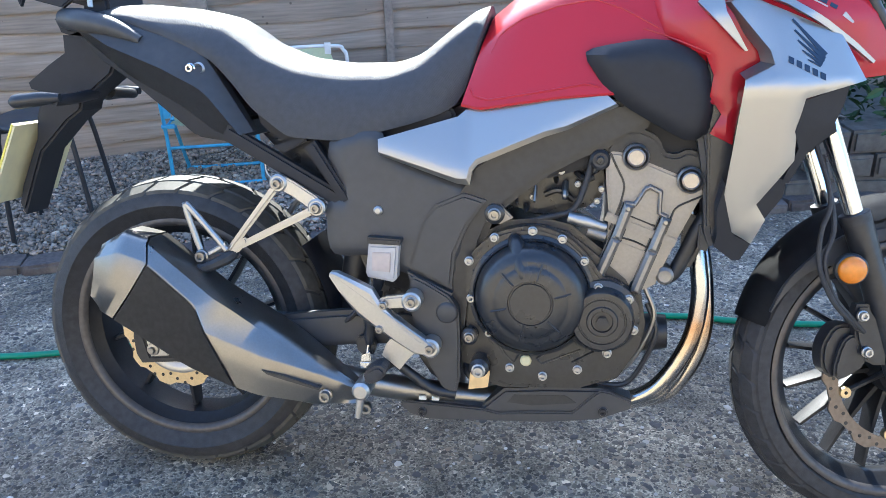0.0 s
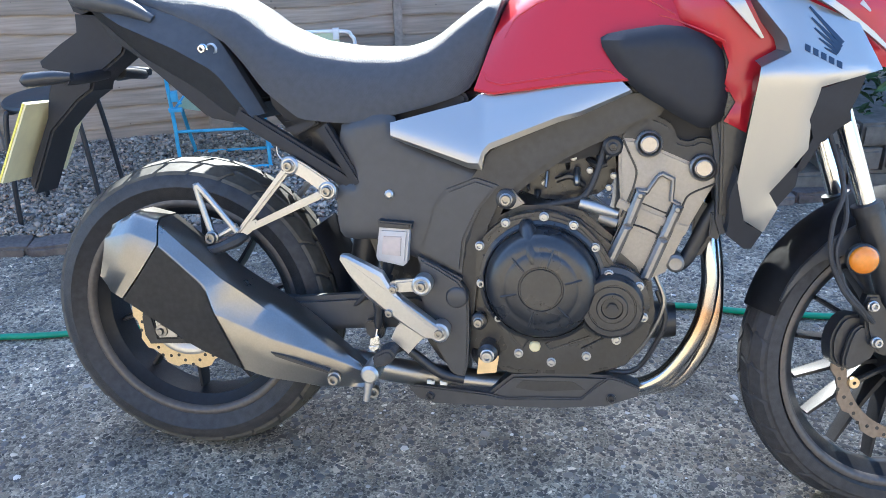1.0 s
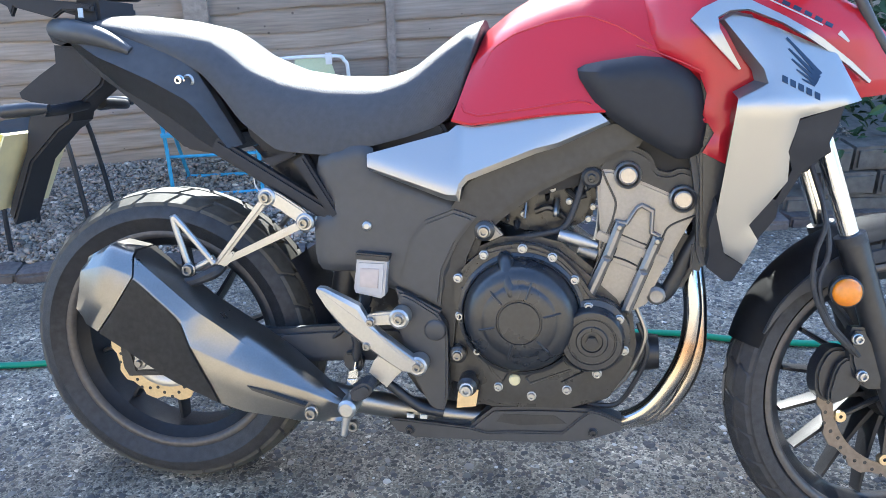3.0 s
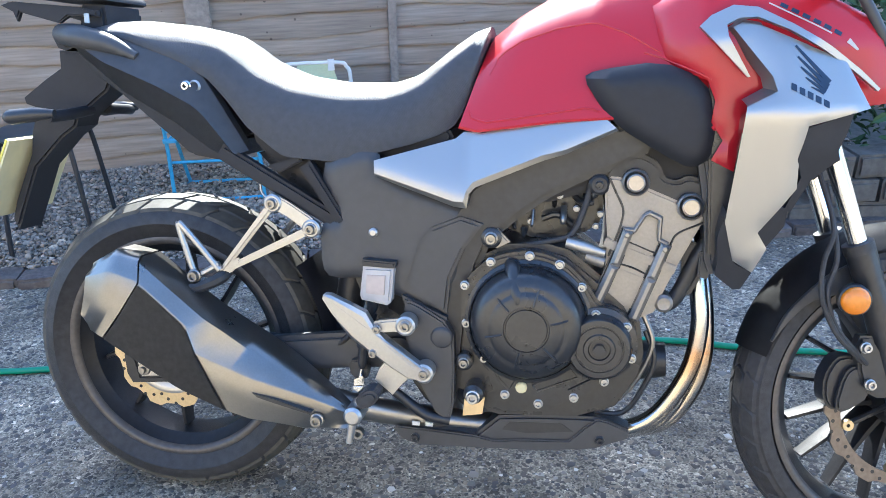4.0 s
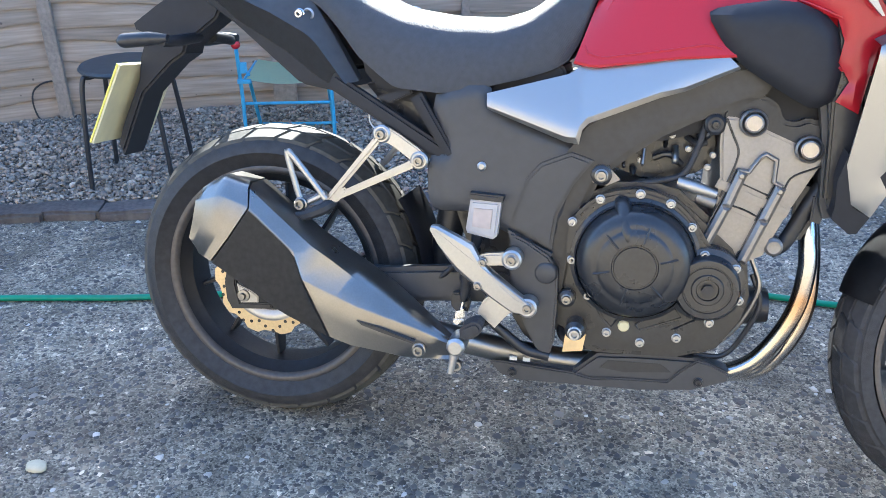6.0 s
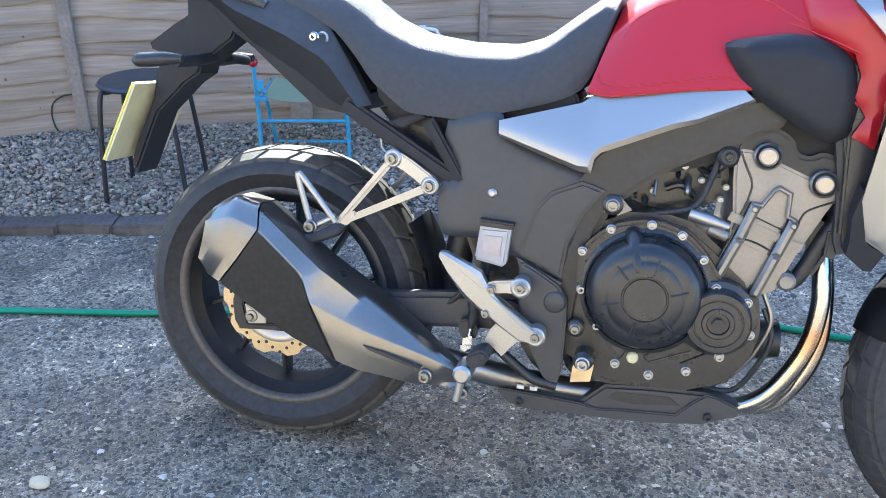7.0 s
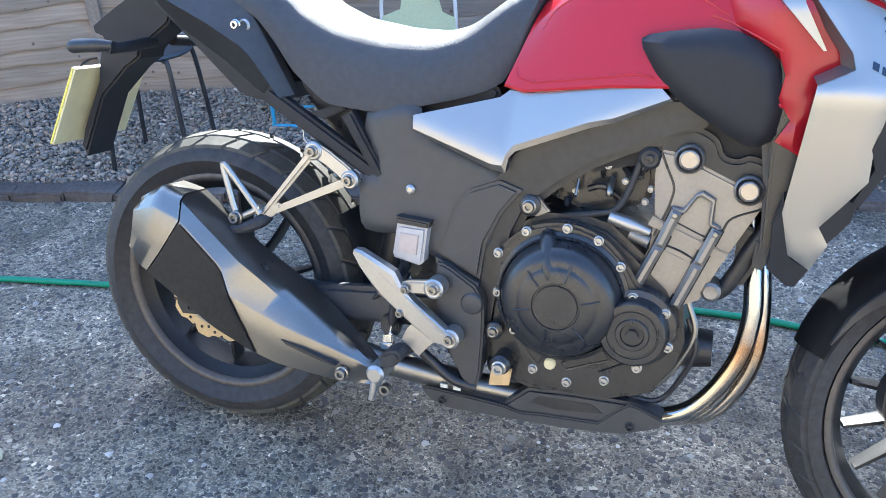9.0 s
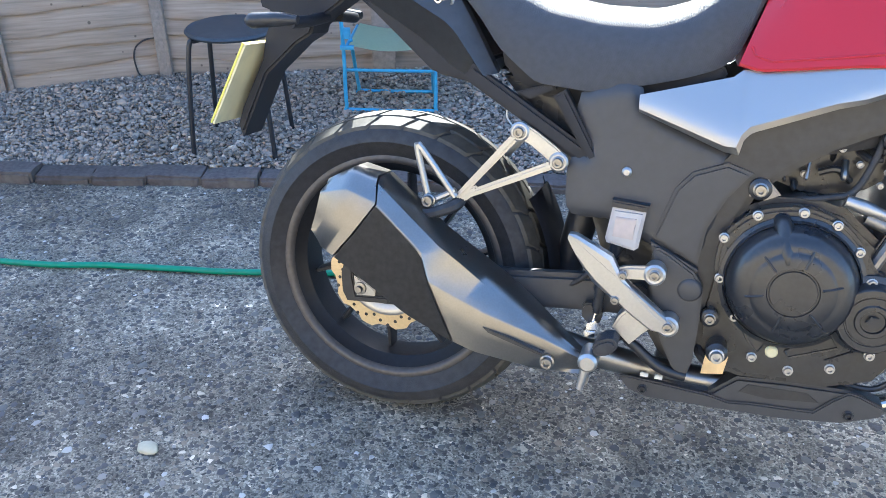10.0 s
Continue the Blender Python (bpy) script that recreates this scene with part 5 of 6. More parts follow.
part("rod_clevis", plate([(0.4065, 0.304), (0.4265, 0.306), (0.4255, 0.293), (0.4060, 0.291)], -0.184, -0.166, 0.0015), CHROME, master, "bright plated clevis")
part("brake_clevis", plate(soften([(0.396, 0.348), (0.418, 0.352), (0.436, 0.338), (0.43, 0.312), (0.40, 0.318)], 1), -0.172, -0.150, 0.003), BLACK_SATIN, bike)
part("brake_hose", tube([(0.43, -0.16, 0.44), (0.40, -0.15, 0.40), (0.35, -0.13, 0.36), (0.25, -0.115, 0.37), (0.12, -0.10, 0.36)], 0.005, 8), RUBBER, bike)
part("pedal_tip", revolve([(0.0, -0.262), (0.012, -0.262), (0.017, -0.256), (0.017, -0.205), (0.0, -0.205)], (0.426, 0, 0.276), 16), ALLOY, bike)
part("feeler_peg", tube([(0.424, -0.245, 0.268), (0.420, -0.247, 0.240), (0.417, -0.248, 0.222)], [0.009, 0.007, 0.006], 12, 0), ALLOY, bike, "bright footrest feeler bolt")
part("brake_pedal", tube([(0.43, -0.225, 0.285), (0.47, -0.19, 0.308), (0.49, -0.178, 0.294), (0.542, -0.178, 0.258), (0.588, -0.175, 0.248)], [0.008, 0.008, 0.009, 0.010, 0.010], 10), BLACK_SATIN, bike, "black brake pedal lever")
part("stand_lug", revolve([(0.010, -0.19), (0.010, -0.175), (0.006, -0.175), (0.006, -0.19)], (0.417, 0, 0.212), 16, closed=True), STEEL, bike)
part("hanger_plate", plate(soften([(0.503, 0.470), (0.517, 0.474), (0.592, 0.430), (0.596, 0.36), (0.595, 0.258), (0.570, 0.252), (0.532, 0.318), (0.503, 0.406)], 1), -0.185, -0.155, 0.004), BLACK_PLASTIC, bike, "black footrest carrier plate")
part("carrier_boss", revolve([(0.0, -0.189), (0.016, -0.189), (0.019, -0.187), (0.021, -0.183)], (0.572, 0, 0.409), 24), BLACK_PLASTIC, bike)

# engine fastenings, hoses and cables
for x, y, z, r in ((0.655, -0.165, 0.590, 0.014), (0.612, -0.175, 0.362, 0.012), (0.637, -0.178, 0.395, 0.008)):
    part("bolt_boss", revolve([(r + 0.004, y + 0.02), (r + 0.004, y), (r, y - 0.003), (0, y - 0.003)], (x, 0, z), 20), ENGINE_BLACK, engine)
    bolt(x, y - 0.003, z, engine, r - 0.002, STEEL)
part("mount_bracket", plate(soften([(0.640, 0.575), (0.645, 0.605), (0.665, 0.606), (0.688, 0.583), (0.665, 0.571)], 0), -0.160, -0.145, 0.003), CAST, engine)
part("spring_cup", revolve([(0.018, -0.15), (0.018, -0.192), (0.012, -0.198), (0.0, -0.196)], (0.632, 0, 0.308), 24), ENGINE_BLACK, engine)
bolt(0.632, -0.198, 0.306, engine, 0.013, ALLOY)
part("bracket_tab", plate([(0.615, 0.296), (0.652, 0.300), (0.648, 0.268), (0.612, 0.262)], -0.184, -0.176, 0.002), shader("brass plated steel", (0.7, 0.55, 0.34), 0.3, 0.9), engine, "yellow plated bracket")
part("oil_window", revolve([(0.0, -0.190), (0.008, -0.190), (0.0105, -0.187), (0.0105, -0.176)], (0.717, 0, 0.325), 10), PLATE_BACK, engine, "cream oil filler plug")
part("cover_boss", tube([(0.692, -0.160, 0.55), (0.697, -0.192, 0.543), (0.703, -0.213, 0.520), (0.708, -0.2235, 0.498), (0.7105, -0.2275, 0.484)], [0.014, 0.015, 0.014, 0.012, 0.006], 14), ENGINE_BLACK, engine)
part("clutch_ring", revolve([(0.099, -0.186), (0.103, -0.193), (0.107, -0.186)], (CLUTCH[0], 0, CLUTCH[1]), 56), ENGINE_BLACK, engine)
for a in (15, 75, 135, 195, 255, 315):
    c, s = math.cos(radians(a)), math.sin(radians(a))
    part("cover_rib", tube([(CLUTCH[0] + c * 0.043, -0.2345, CLUTCH[1] + s * 0.043), (CLUTCH[0] + c * 0.060, -0.2335, CLUTCH[1] + s * 0.060), (CLUTCH[0] + c * 0.072, -0.2290, CLUTCH[1] + s * 0.072)], 0.0021, 6, 0), BLACK_SATIN, engine)
for web in ([(0.665, 0.357), (0.689, 0.357), (0.702, 0.349), (0.704, 0.334), (0.695, 0.319), (0.678, 0.335), (0.665, 0.357)], [(0.737, 0.329), (0.757, 0.345), (0.794, 0.376), (0.815, 0.350), (0.745, 0.319), (0.737, 0.329)],
            [(0.706, 0.352), (0.751, 0.360), (0.724, 0.338)], [(0.618, 0.49), (0.64, 0.48)], [(0.80, 0.325), (0.845, 0.352)]):
    part("case_rib", tube([(x, -0.1825, z) for x, z in web], 0.0022, 6, 0), ENGINE_BLACK, engine)
part("injector", tube([(0.785, -0.150, 0.586), (0.815, -0.152, 0.579), (0.852, -0.152, 0.569)], [0.010, 0.012, 0.007], 12, 3), ALLOY, engine, "bright coolant pipe joint")
part("coolant_pipe", tube([(0.82, -0.145, 0.562), (0.852, -0.148, 0.552)], 0.011, 12, 0), CAST, engine)
part("coolant_hose", tube([(0.70, -0.135, 0.572), (0.76, -0.14, 0.585), (0.795, -0.14, 0.60), (0.815, -0.138, 0.65), (0.825, -0.132, 0.70)], 0.0055, 10), RUBBER, engine, "black coolant hose")
part("coolant_hose", tube([(0.60, -0.13, 0.30), (0.61, -0.15, 0.28), (0.64, -0.14, 0.262), (0.68, -0.12, 0.262)], 0.008, 8), RUBBER, engine)
part("throttle_body", plate(soften([(0.66, 0.60), (0.70, 0.65), (0.82, 0.70), (0.85, 0.66), (0.84, 0.60), (0.74, 0.575)], 1), -0.10, 0.10, 0.01), ENGINE_BLACK, engine)
rng = random.Random(5)
for k in range(9):
    a = Vector((0.67 + 0.018 * k, -0.115 + rng.uniform(-0.01, 0.02), 0.60 + 0.008 * k + rng.uniform(-0.02, 0.02)))
    b = a + Vector((rng.uniform(-0.01, 0.05), rng.uniform(-0.02, 0.01), rng.uniform(-0.03, 0.04)))
    part("wiring", tube([a, a.lerp(b, 0.5) + Vector((0, -0.01, rng.uniform(-0.015, 0.015))), b], rng.choice((0.003, 0.0045, 0.006)), 8, 4), ENGINE_BLACK if k % 3 else STEEL, engine)
for x, z in ((0.72, 0.615), (0.80, 0.640), (0.835, 0.61), (0.77, 0.662), (0.842, 0.632)):
    bolt(x, -0.118, z, engine, 0.006, ALLOY)
part("stud_boss", revolve([(0.018, -0.12), (0.018, -0.150), (0.013, -0.154), (0.0, -0.152)], (0.837, 0, 0.688), 20), BLACK_SATIN, engine)
bolt(0.837, -0.153, 0.688, engine, 0.008, ENGINE_BLACK)
part("stud_boss", revolve([(0.016, -0.11), (0.016, -0.150), (0.011, -0.154), (0.0, -0.152)], (0.957, 0, 0.484), 20), CAST, engine)
part("down_tube", tube([(1.03, -0.10, 0.70), (1.035, -0.115, 0.62), (1.01, -0.12, 0.56), (0.98, -0.12, 0.49), (0.955, -0.12, 0.47)], 0.014, 10), BLACK_SATIN, bike)
part("frame_down_spar", tube([(1.02, -0.13, 0.78), (1.035, -0.13, 0.70), (1.035, -0.12, 0.62), (1.03, -0.11, 0.55)], 0.020, 12), BLACK_SATIN, bike)
part("sensor_connector", plate(soften([(1.012, 0.575), (1.030, 0.580), (1.038, 0.562), (1.028, 0.528), (1.012, 0.532)], 0), -0.140, -0.118, 0.003), BLACK_PLASTIC, bike)
part("heat_shield", plate(soften([(0.985, 0.595), (1.02, 0.585), (1.022, 0.53), (1.0, 0.485), (0.985, 0.52)], 1), -0.122, -0.110, 0.003), BLACK_SATIN, bike)
part("oil_filter", tube([(0.90, -0.06, 0.345), (0.945, -0.06, 0.350), (0.975, -0.06, 0.352)], [0.036, 0.036, 0.032], 24, 0), BLACK_SATIN, engine, "black oil filter canister")
for k, (x0, z0) in enumerate(((0.925, 0.46), (0.93, 0.43))):
    part("oil_line", tube([(x0, -0.14, z0), (x0 + 0.018, -0.145, z0 - 0.05), (x0 + 0.0, -0.14, z0 - 0.11), (x0 - 0.03, -0.13, z0 - 0.16), (0.85, -0.12, 0.262)], 0.005, 8), BLACK_SATIN if k else STEEL, engine)
part("sump", plate(soften([(0.62, 0.30), (0.90, 0.33), (0.90, 0.27), (0.84, 0.245), (0.64, 0.235)], 1), -0.10, 0.10, 0.01), ENGINE_BLACK, engine)
part("airbox", plate(soften([(0.66, 0.66), (0.86, 0.80), (1.04, 0.84), (1.045, 0.62), (0.99, 0.66), (0.90, 0.70), (0.85, 0.68), (0.75, 0.65)], 0), -0.125, 0.125, 0.006), PAD, bike, "black air box under the tank")
part("radiator", plate([(1.00, 0.90), (1.05, 0.90), (1.06, 0.58), (1.02, 0.58)], -0.18, 0.18, 0.004), ENGINE_BLACK, bike)
part("inner_shroud", plate(soften([(0.99, 0.76), (1.03, 0.78), (1.06, 0.70), (1.05, 0.55), (1.02, 0.54), (1.01, 0.66)], 1), -0.17, -0.13, 0.01), BLACK_PLASTIC, bike)
# hidden block, drawn lower than the head needs, to shade the front mudguard
part("steering_head", plate(soften([(1.06, 0.95), (1.20, 0.93), (1.25, 0.78), (1.23, 0.70), (1.15, 0.68), (1.06, 0.70)], 1), -0.06, 0.13, 0.02), BLACK_SATIN, bike)
bolt(0.52, -0.154, 0.200, bike, 0.009, BLACK_SATIN, "guard_bolt")
bolt(0.86, -0.154, 0.222, bike, 0.009, BLACK_SATIN, "guard_bolt")
for x in (0.513, 0.538):
    part("weld_tab", plate([(x, 0.222), (x + 0.014, 0.222), (x + 0.014, 0.229), (x, 0.230)], -0.152, -0.146, 0.001), WHITE_PAINT, bike)
part("side_bolt", revolve([(0.0, -0.166), (0.005, -0.166), (0.0085, -0.163), (0.0085, -0.155)], (0.442, 0, 0.590), 16), ALLOY, bike)
# facets of the frame cover and the flat rails under the seat
part("cover_facet", plate(soften([(0.524, 0.574), (0.498, 0.486), (0.578, 0.448), (0.584, 0.514), (0.608, 0.569), (0.640, 0.614), (0.600, 0.626), (0.548, 0.604)], 0), -0.170, -0.150, 0.006), BLACK_PLASTIC, bike)
part("cover_lip", plate([(0.497, 0.481), (0.580, 0.443), (0.577, 0.434), (0.504, 0.458)], -0.178, -0.155, 0.004), BLACK_PLASTIC, bike)
part("subframe_rail", plate(flat_bar((0.150, 0.728), (0.425, 0.572), 0.015, 0.014), -0.150, -0.122, 0.006), PAD, bike)
part("subframe_rail", plate(flat_bar((0.314, 0.708), (0.384, 0.602), 0.012, 0.010), -0.158, -0.124, 0.005), PAD, bike)
part("rail_gusset", plate([(0.235, 0.700), (0.300, 0.722), (0.305, 0.712), (0.262, 0.690)], -0.140, -0.124, 0.003), PAD, bike)

# brake, chain side and swingarm pieces at the rear wheel
part("rear_caliper", plate(soften([(-0.045, 0.30), (0.0, 0.31), (0.045, 0.29), (0.045, 0.258), (0.01, 0.248), (-0.035, 0.252)], 1), -0.10, -0.06, 0.006), BLACK_SATIN, bike)
part("caliper_arm", plate(soften([(-0.090, 0.303), (-0.086, 0.266), (-0.075, 0.247), (0.012, 0.255), (0.014, 0.268), (-0.056, 0.262), (-0.066, 0.302), (-0.060, 0.33), (-0.085, 0.33)], 0), -0.108, -0.094, 0.003), BLACK_SATIN, bike)
part("caliper_bracket", plate([(-0.064, 0.302), (-0.030, 0.288), (-0.017, 0.278), (-0.017, 0.265), (-0.056, 0.260)], -0.106, -0.100, 0.002), ALLOY, bike, "bright rear caliper bracket")
part("caliper_pin", revolve([(0.0, -0.118), (0.006, -0.118), (0.007, -0.116), (0.007, -0.111), (0.0125, -0.110), (0.0135, -0.105)], (-0.048, 0, 0.278), 16), STEEL, bike)
part("rear_mudguard", revolve([(0.325, -0.075), (0.335, -0.06), (0.338, 0.06), (0.325, 0.075)], REAR, 20, start=radians(5), sweep=radians(30)), PAD, bike, "black inner mudguard")
part("shock", tube([(0.40, 0.0, 0.66), (0.36, 0.0, 0.45), (0.34, 0.0, 0.33)], 0.03, 14), BLACK_SATIN, bike)
part("side_stand", tube([(0.56, 0.12, 0.25), (0.545, 0.22, 0.12), (0.535, 0.30, -0.055)], 0.012, 10), BLACK_SATIN, bike, "black steel side stand")
part("stand_foot", tube([(0.50, 0.30, -0.062), (0.57, 0.30, -0.062)], [0.018, 0.018], 10, 0), BLACK_SATIN, bike)

# the far side has the same covers, rails and footrest carriers
for far in list(bike.children):
    if far.name.split(".")[0] in ("side_panel", "side_cover", "tail_panel", "subframe_rail", "pillion_bracket", "footrest_hanger", "shroud_bracket", "hanger_plate", "frame"):
        mirrored(far)

# fork: indicator-like side reflector, hoses, caliper bolts
reflector = part("front_reflector", revolve([(0.0, -0.172), (0.012, -0.171), (0.021, -0.167), (0.024, -0.162), (0.024, -0.150)], (1.266, 0, 0.509), 32), ORANGE, bike, "round orange side reflector")
part("reflector_ring", revolve([(0.024, -0.160), (0.027, -0.158), (0.027, -0.145), (0.0, -0.145)], (1.266, 0, 0.509), 32), BLACK_SATIN, reflector)
part("reflector_stalk", tube([(1.268, -0.150, 0.509), (1.275, -0.12, 0.505), (1.29, -0.09, 0.50)], 0.010, 10), BLACK_SATIN, bike)
for pts in ([(-0.215, -0.10, 0.42), (-0.197, -0.13, 0.328), (-0.212, -0.135, 0.271), (-0.212, -0.135, 0.213), (-0.186, -0.135, 0.154), (-0.150, -0.13, 0.116), (-0.125, -0.115, 0.095)],
            [(-0.20, -0.095, 0.40), (-0.187, -0.128, 0.285), (-0.201, -0.132, 0.220), (-0.183, -0.132, 0.161), (-0.143, -0.128, 0.116), (-0.115, -0.115, 0.09)]):
    h = part("brake_hose", tube(pts, 0.0046, 8), RUBBER, bike)
    h.matrix_local = STEER
for p in ((-0.127, -0.130, 0.123), (-0.110, -0.122, 0.056), (-0.01, -0.137, 0.0)):
    o = bolt(*p, bike, 0.010, ALLOY)
    o.matrix_local = STEER @ Matrix.Translation(p)
for k in range(6):
    a = 2 * math.pi * k / 6 + 0.3
    p = (0.119 * math.cos(a), -0.066, 0.119 * math.sin(a))
    b = part("disc_rivet", revolve([(0.0035, -0.070), (0.010, -0.070), (0.011, -0.066), (0.011, -0.058)], (p[0], 0, p[2]), 14), GOLD, bike)
    b.matrix_local = STEER
    arm = part("disc_arm", tube([(0.04 * math.cos(a - 0.3), -0.06, 0.04 * math.sin(a - 0.3)), (p[0], -0.063, p[2])], 0.006, 8, 0), ENGINE_BLACK, bike)
    arm.matrix_local = STEER
ax = part("front_axle", revolve([(0.0, -0.14), (0.011, -0.14), (0.014, -0.135), (0.014, 0.135), (0.0, 0.135)], (0, 0, 0), 18), ENGINE_BLACK, bike)
ax.matrix_local = STEER

# print on the shroud: a wing of bars and a plain bar for the word
def print_bar(name, start, end, wide, tip, depth=shroud_depth, material=NAVY, proud=0.0012):
    start, end = Vector(start), Vector(end)
    n = Vector((-(end - start).y, (end - start).x)).normalized() * wide
    quad = [start - n, start + n, end + n * tip, end - n * tip]
    part(name, panel([(q.x, q.y) for q in quad], lambda x, z: depth(x, z) - proud, 0.0008, 0.02, 0.0001, 0.0), material, bike)


for start, end, wide in (((1.1724, 0.8660), (1.1202, 0.9210), 0.0038), ((1.1705, 0.8600), (1.1235, 0.9045), 0.0034), ((1.1685, 0.8556), (1.1284, 0.8889), 0.0030), ((1.1665, 0.8520), (1.1356, 0.8735), 0.0026), ((1.1644, 0.8500), (1.1443, 0.8595), 0.0020)):
    print_bar("wing_bar", start, end, wide, 0.35)
for k in range(5):
    f = k / 4
    cx, cz = 1.1185 + 0.0495 * f, 0.8585 - 0.0240 * f
    part("word_bar", panel([(cx - 0.0040, cz - 0.0030), (cx + 0.0042, cz - 0.0068), (cx + 0.0042, cz + 0.0030), (cx - 0.0040, cz + 0.0068)], lambda x, z: shroud_depth(x, z) - 0.0012, 0.0008, 0.02, 0.0001, 0.0), NAVY, bike)

# upper fairing: dark glossy strip and screen edge
def fairing_depth(x, z):
    return -0.196 + 0.35 * max(0, z - 0.93) + 0.5 * max(0, x - 1.15) ** 1.2


print_bar("print_line", (1.083, 0.9862), (1.178, 0.9405), 0.0010, 1.0, fairing_depth, GREY_PLASTIC, 0.0012)
for k in range(6):
    cx, cz = 1.100 + 0.0165 * k, 0.9845 - 0.0080 * k
    print_bar("print_bar", (cx, cz), (cx + 0.011, cz - 0.0054), 0.0030, 1.0, fairing_depth, NAVY, 0.0012)
print_bar("print_mark", (1.205, 0.930), (1.222, 0.916), 0.004, 0.4, fairing_depth, GREY_PLASTIC, 0.0012)
part("screen_edge", tube([(1.19, -0.15, 1.05), (1.235, -0.155, 0.985), (1.275, -0.15, 0.92), (1.33, -0.13, 0.86)], 0.009, 10), BLACK_PLASTIC, bike, "black windscreen edge")
part("handlebar_weight", tube([(1.13, -0.26, 1.03), (1.17, -0.20, 1.02), (1.2, -0.1, 1.01)], 0.016, 12), RUBBER, bike, "black handlebar grip")

def skin(obs, x, z):
    """The outermost y of some panels towards the eye's side at x and z."""
    best = None
    for ob in obs:
        me = ob.data
        tree = SKINS.get(ob.name)
        if tree is None:
            tree = SKINS[ob.name] = bvhtree.BVHTree.FromPolygons([v.co for v in me.vertices], [p.vertices[:] for p in me.polygons])
        hit = tree.ray_cast(Vector((x, -1, z)), Vector((0, 1, 0)))[0]
        if hit and (best is None or hit.y < best):
            best = hit.y
    return best


SKINS = {}
body = [o for o in bike.children if o.name in ("fuel_tank", "side_fairing")]
# pressed lines of the tank
for pts, r in (([(0.607, 0.808), (0.614, 0.794), (0.64, 0.789), (0.741, 0.806), (0.81, 0.819), (0.831, 0.813)], 0.0026), ([(0.64, 0.869), (0.657, 0.903), (0.696, 0.928), (0.757, 0.948), (0.817, 0.958), (0.865, 0.942), (0.926, 0.909)], 0.002), ([(0.899, 0.909), (0.927, 0.901), (0.971, 0.883), (1.003, 0.868)], 0.0022)):
    line = [(x, skin(body, x, z), z) for x, z in along(pts, len(pts) * 3)]
    line = [(x, y + 0.35 * r, z) for x, y, z in line if y is not None]
    part("tank_line", tube(line, r, 8, 0), RED, bike)


# ---- loose things in the yard ----
def stool():
    root = base("stool", "round dark blue stool with black tube legs on the gravel", "stool", Matrix.Translation((-0.97, 1.11, 0.02)) @ Matrix.Rotation(0.25, 4, "Z"))
    bm = bmesh.new()
    prof = [(0.0, 0.416), (0.12, 0.418), (0.145, 0.415), (0.152, 0.407), (0.148, 0.400), (0.10, 0.398), (0.0, 0.398)]
    n = 40
    rows = []
    for k in range(n):
        a = 2 * math.pi * k / n
        rows.append([(r * math.cos(a), r * math.sin(a), z) for r, z in prof])
    rows.append(rows[0])
    loft(rows, closed=False, caps=False, bm=bm)
    bmesh.ops.remove_doubles(bm, verts=bm.verts, dist=1e-5)
    part("seat", bm, STOOL_BLUE, root, "dark blue plastic stool seat")
    for sx, sy in ((-1, -1), (1, -1), (-1, 1), (1, 1)):
        part("leg", tube([(0.02 * sx, 0.02 * sy, 0.392), (0.09 * sx, 0.09 * sy, 0.392), (0.112 * sx, 0.112 * sy, 0.375), (0.128 * sx, 0.128 * sy, 0.20), (0.140 * sx, 0.140 * sy, 0.0)], 0.0085, 10, 6), BLACK_SATIN, root)
    return root


stool()


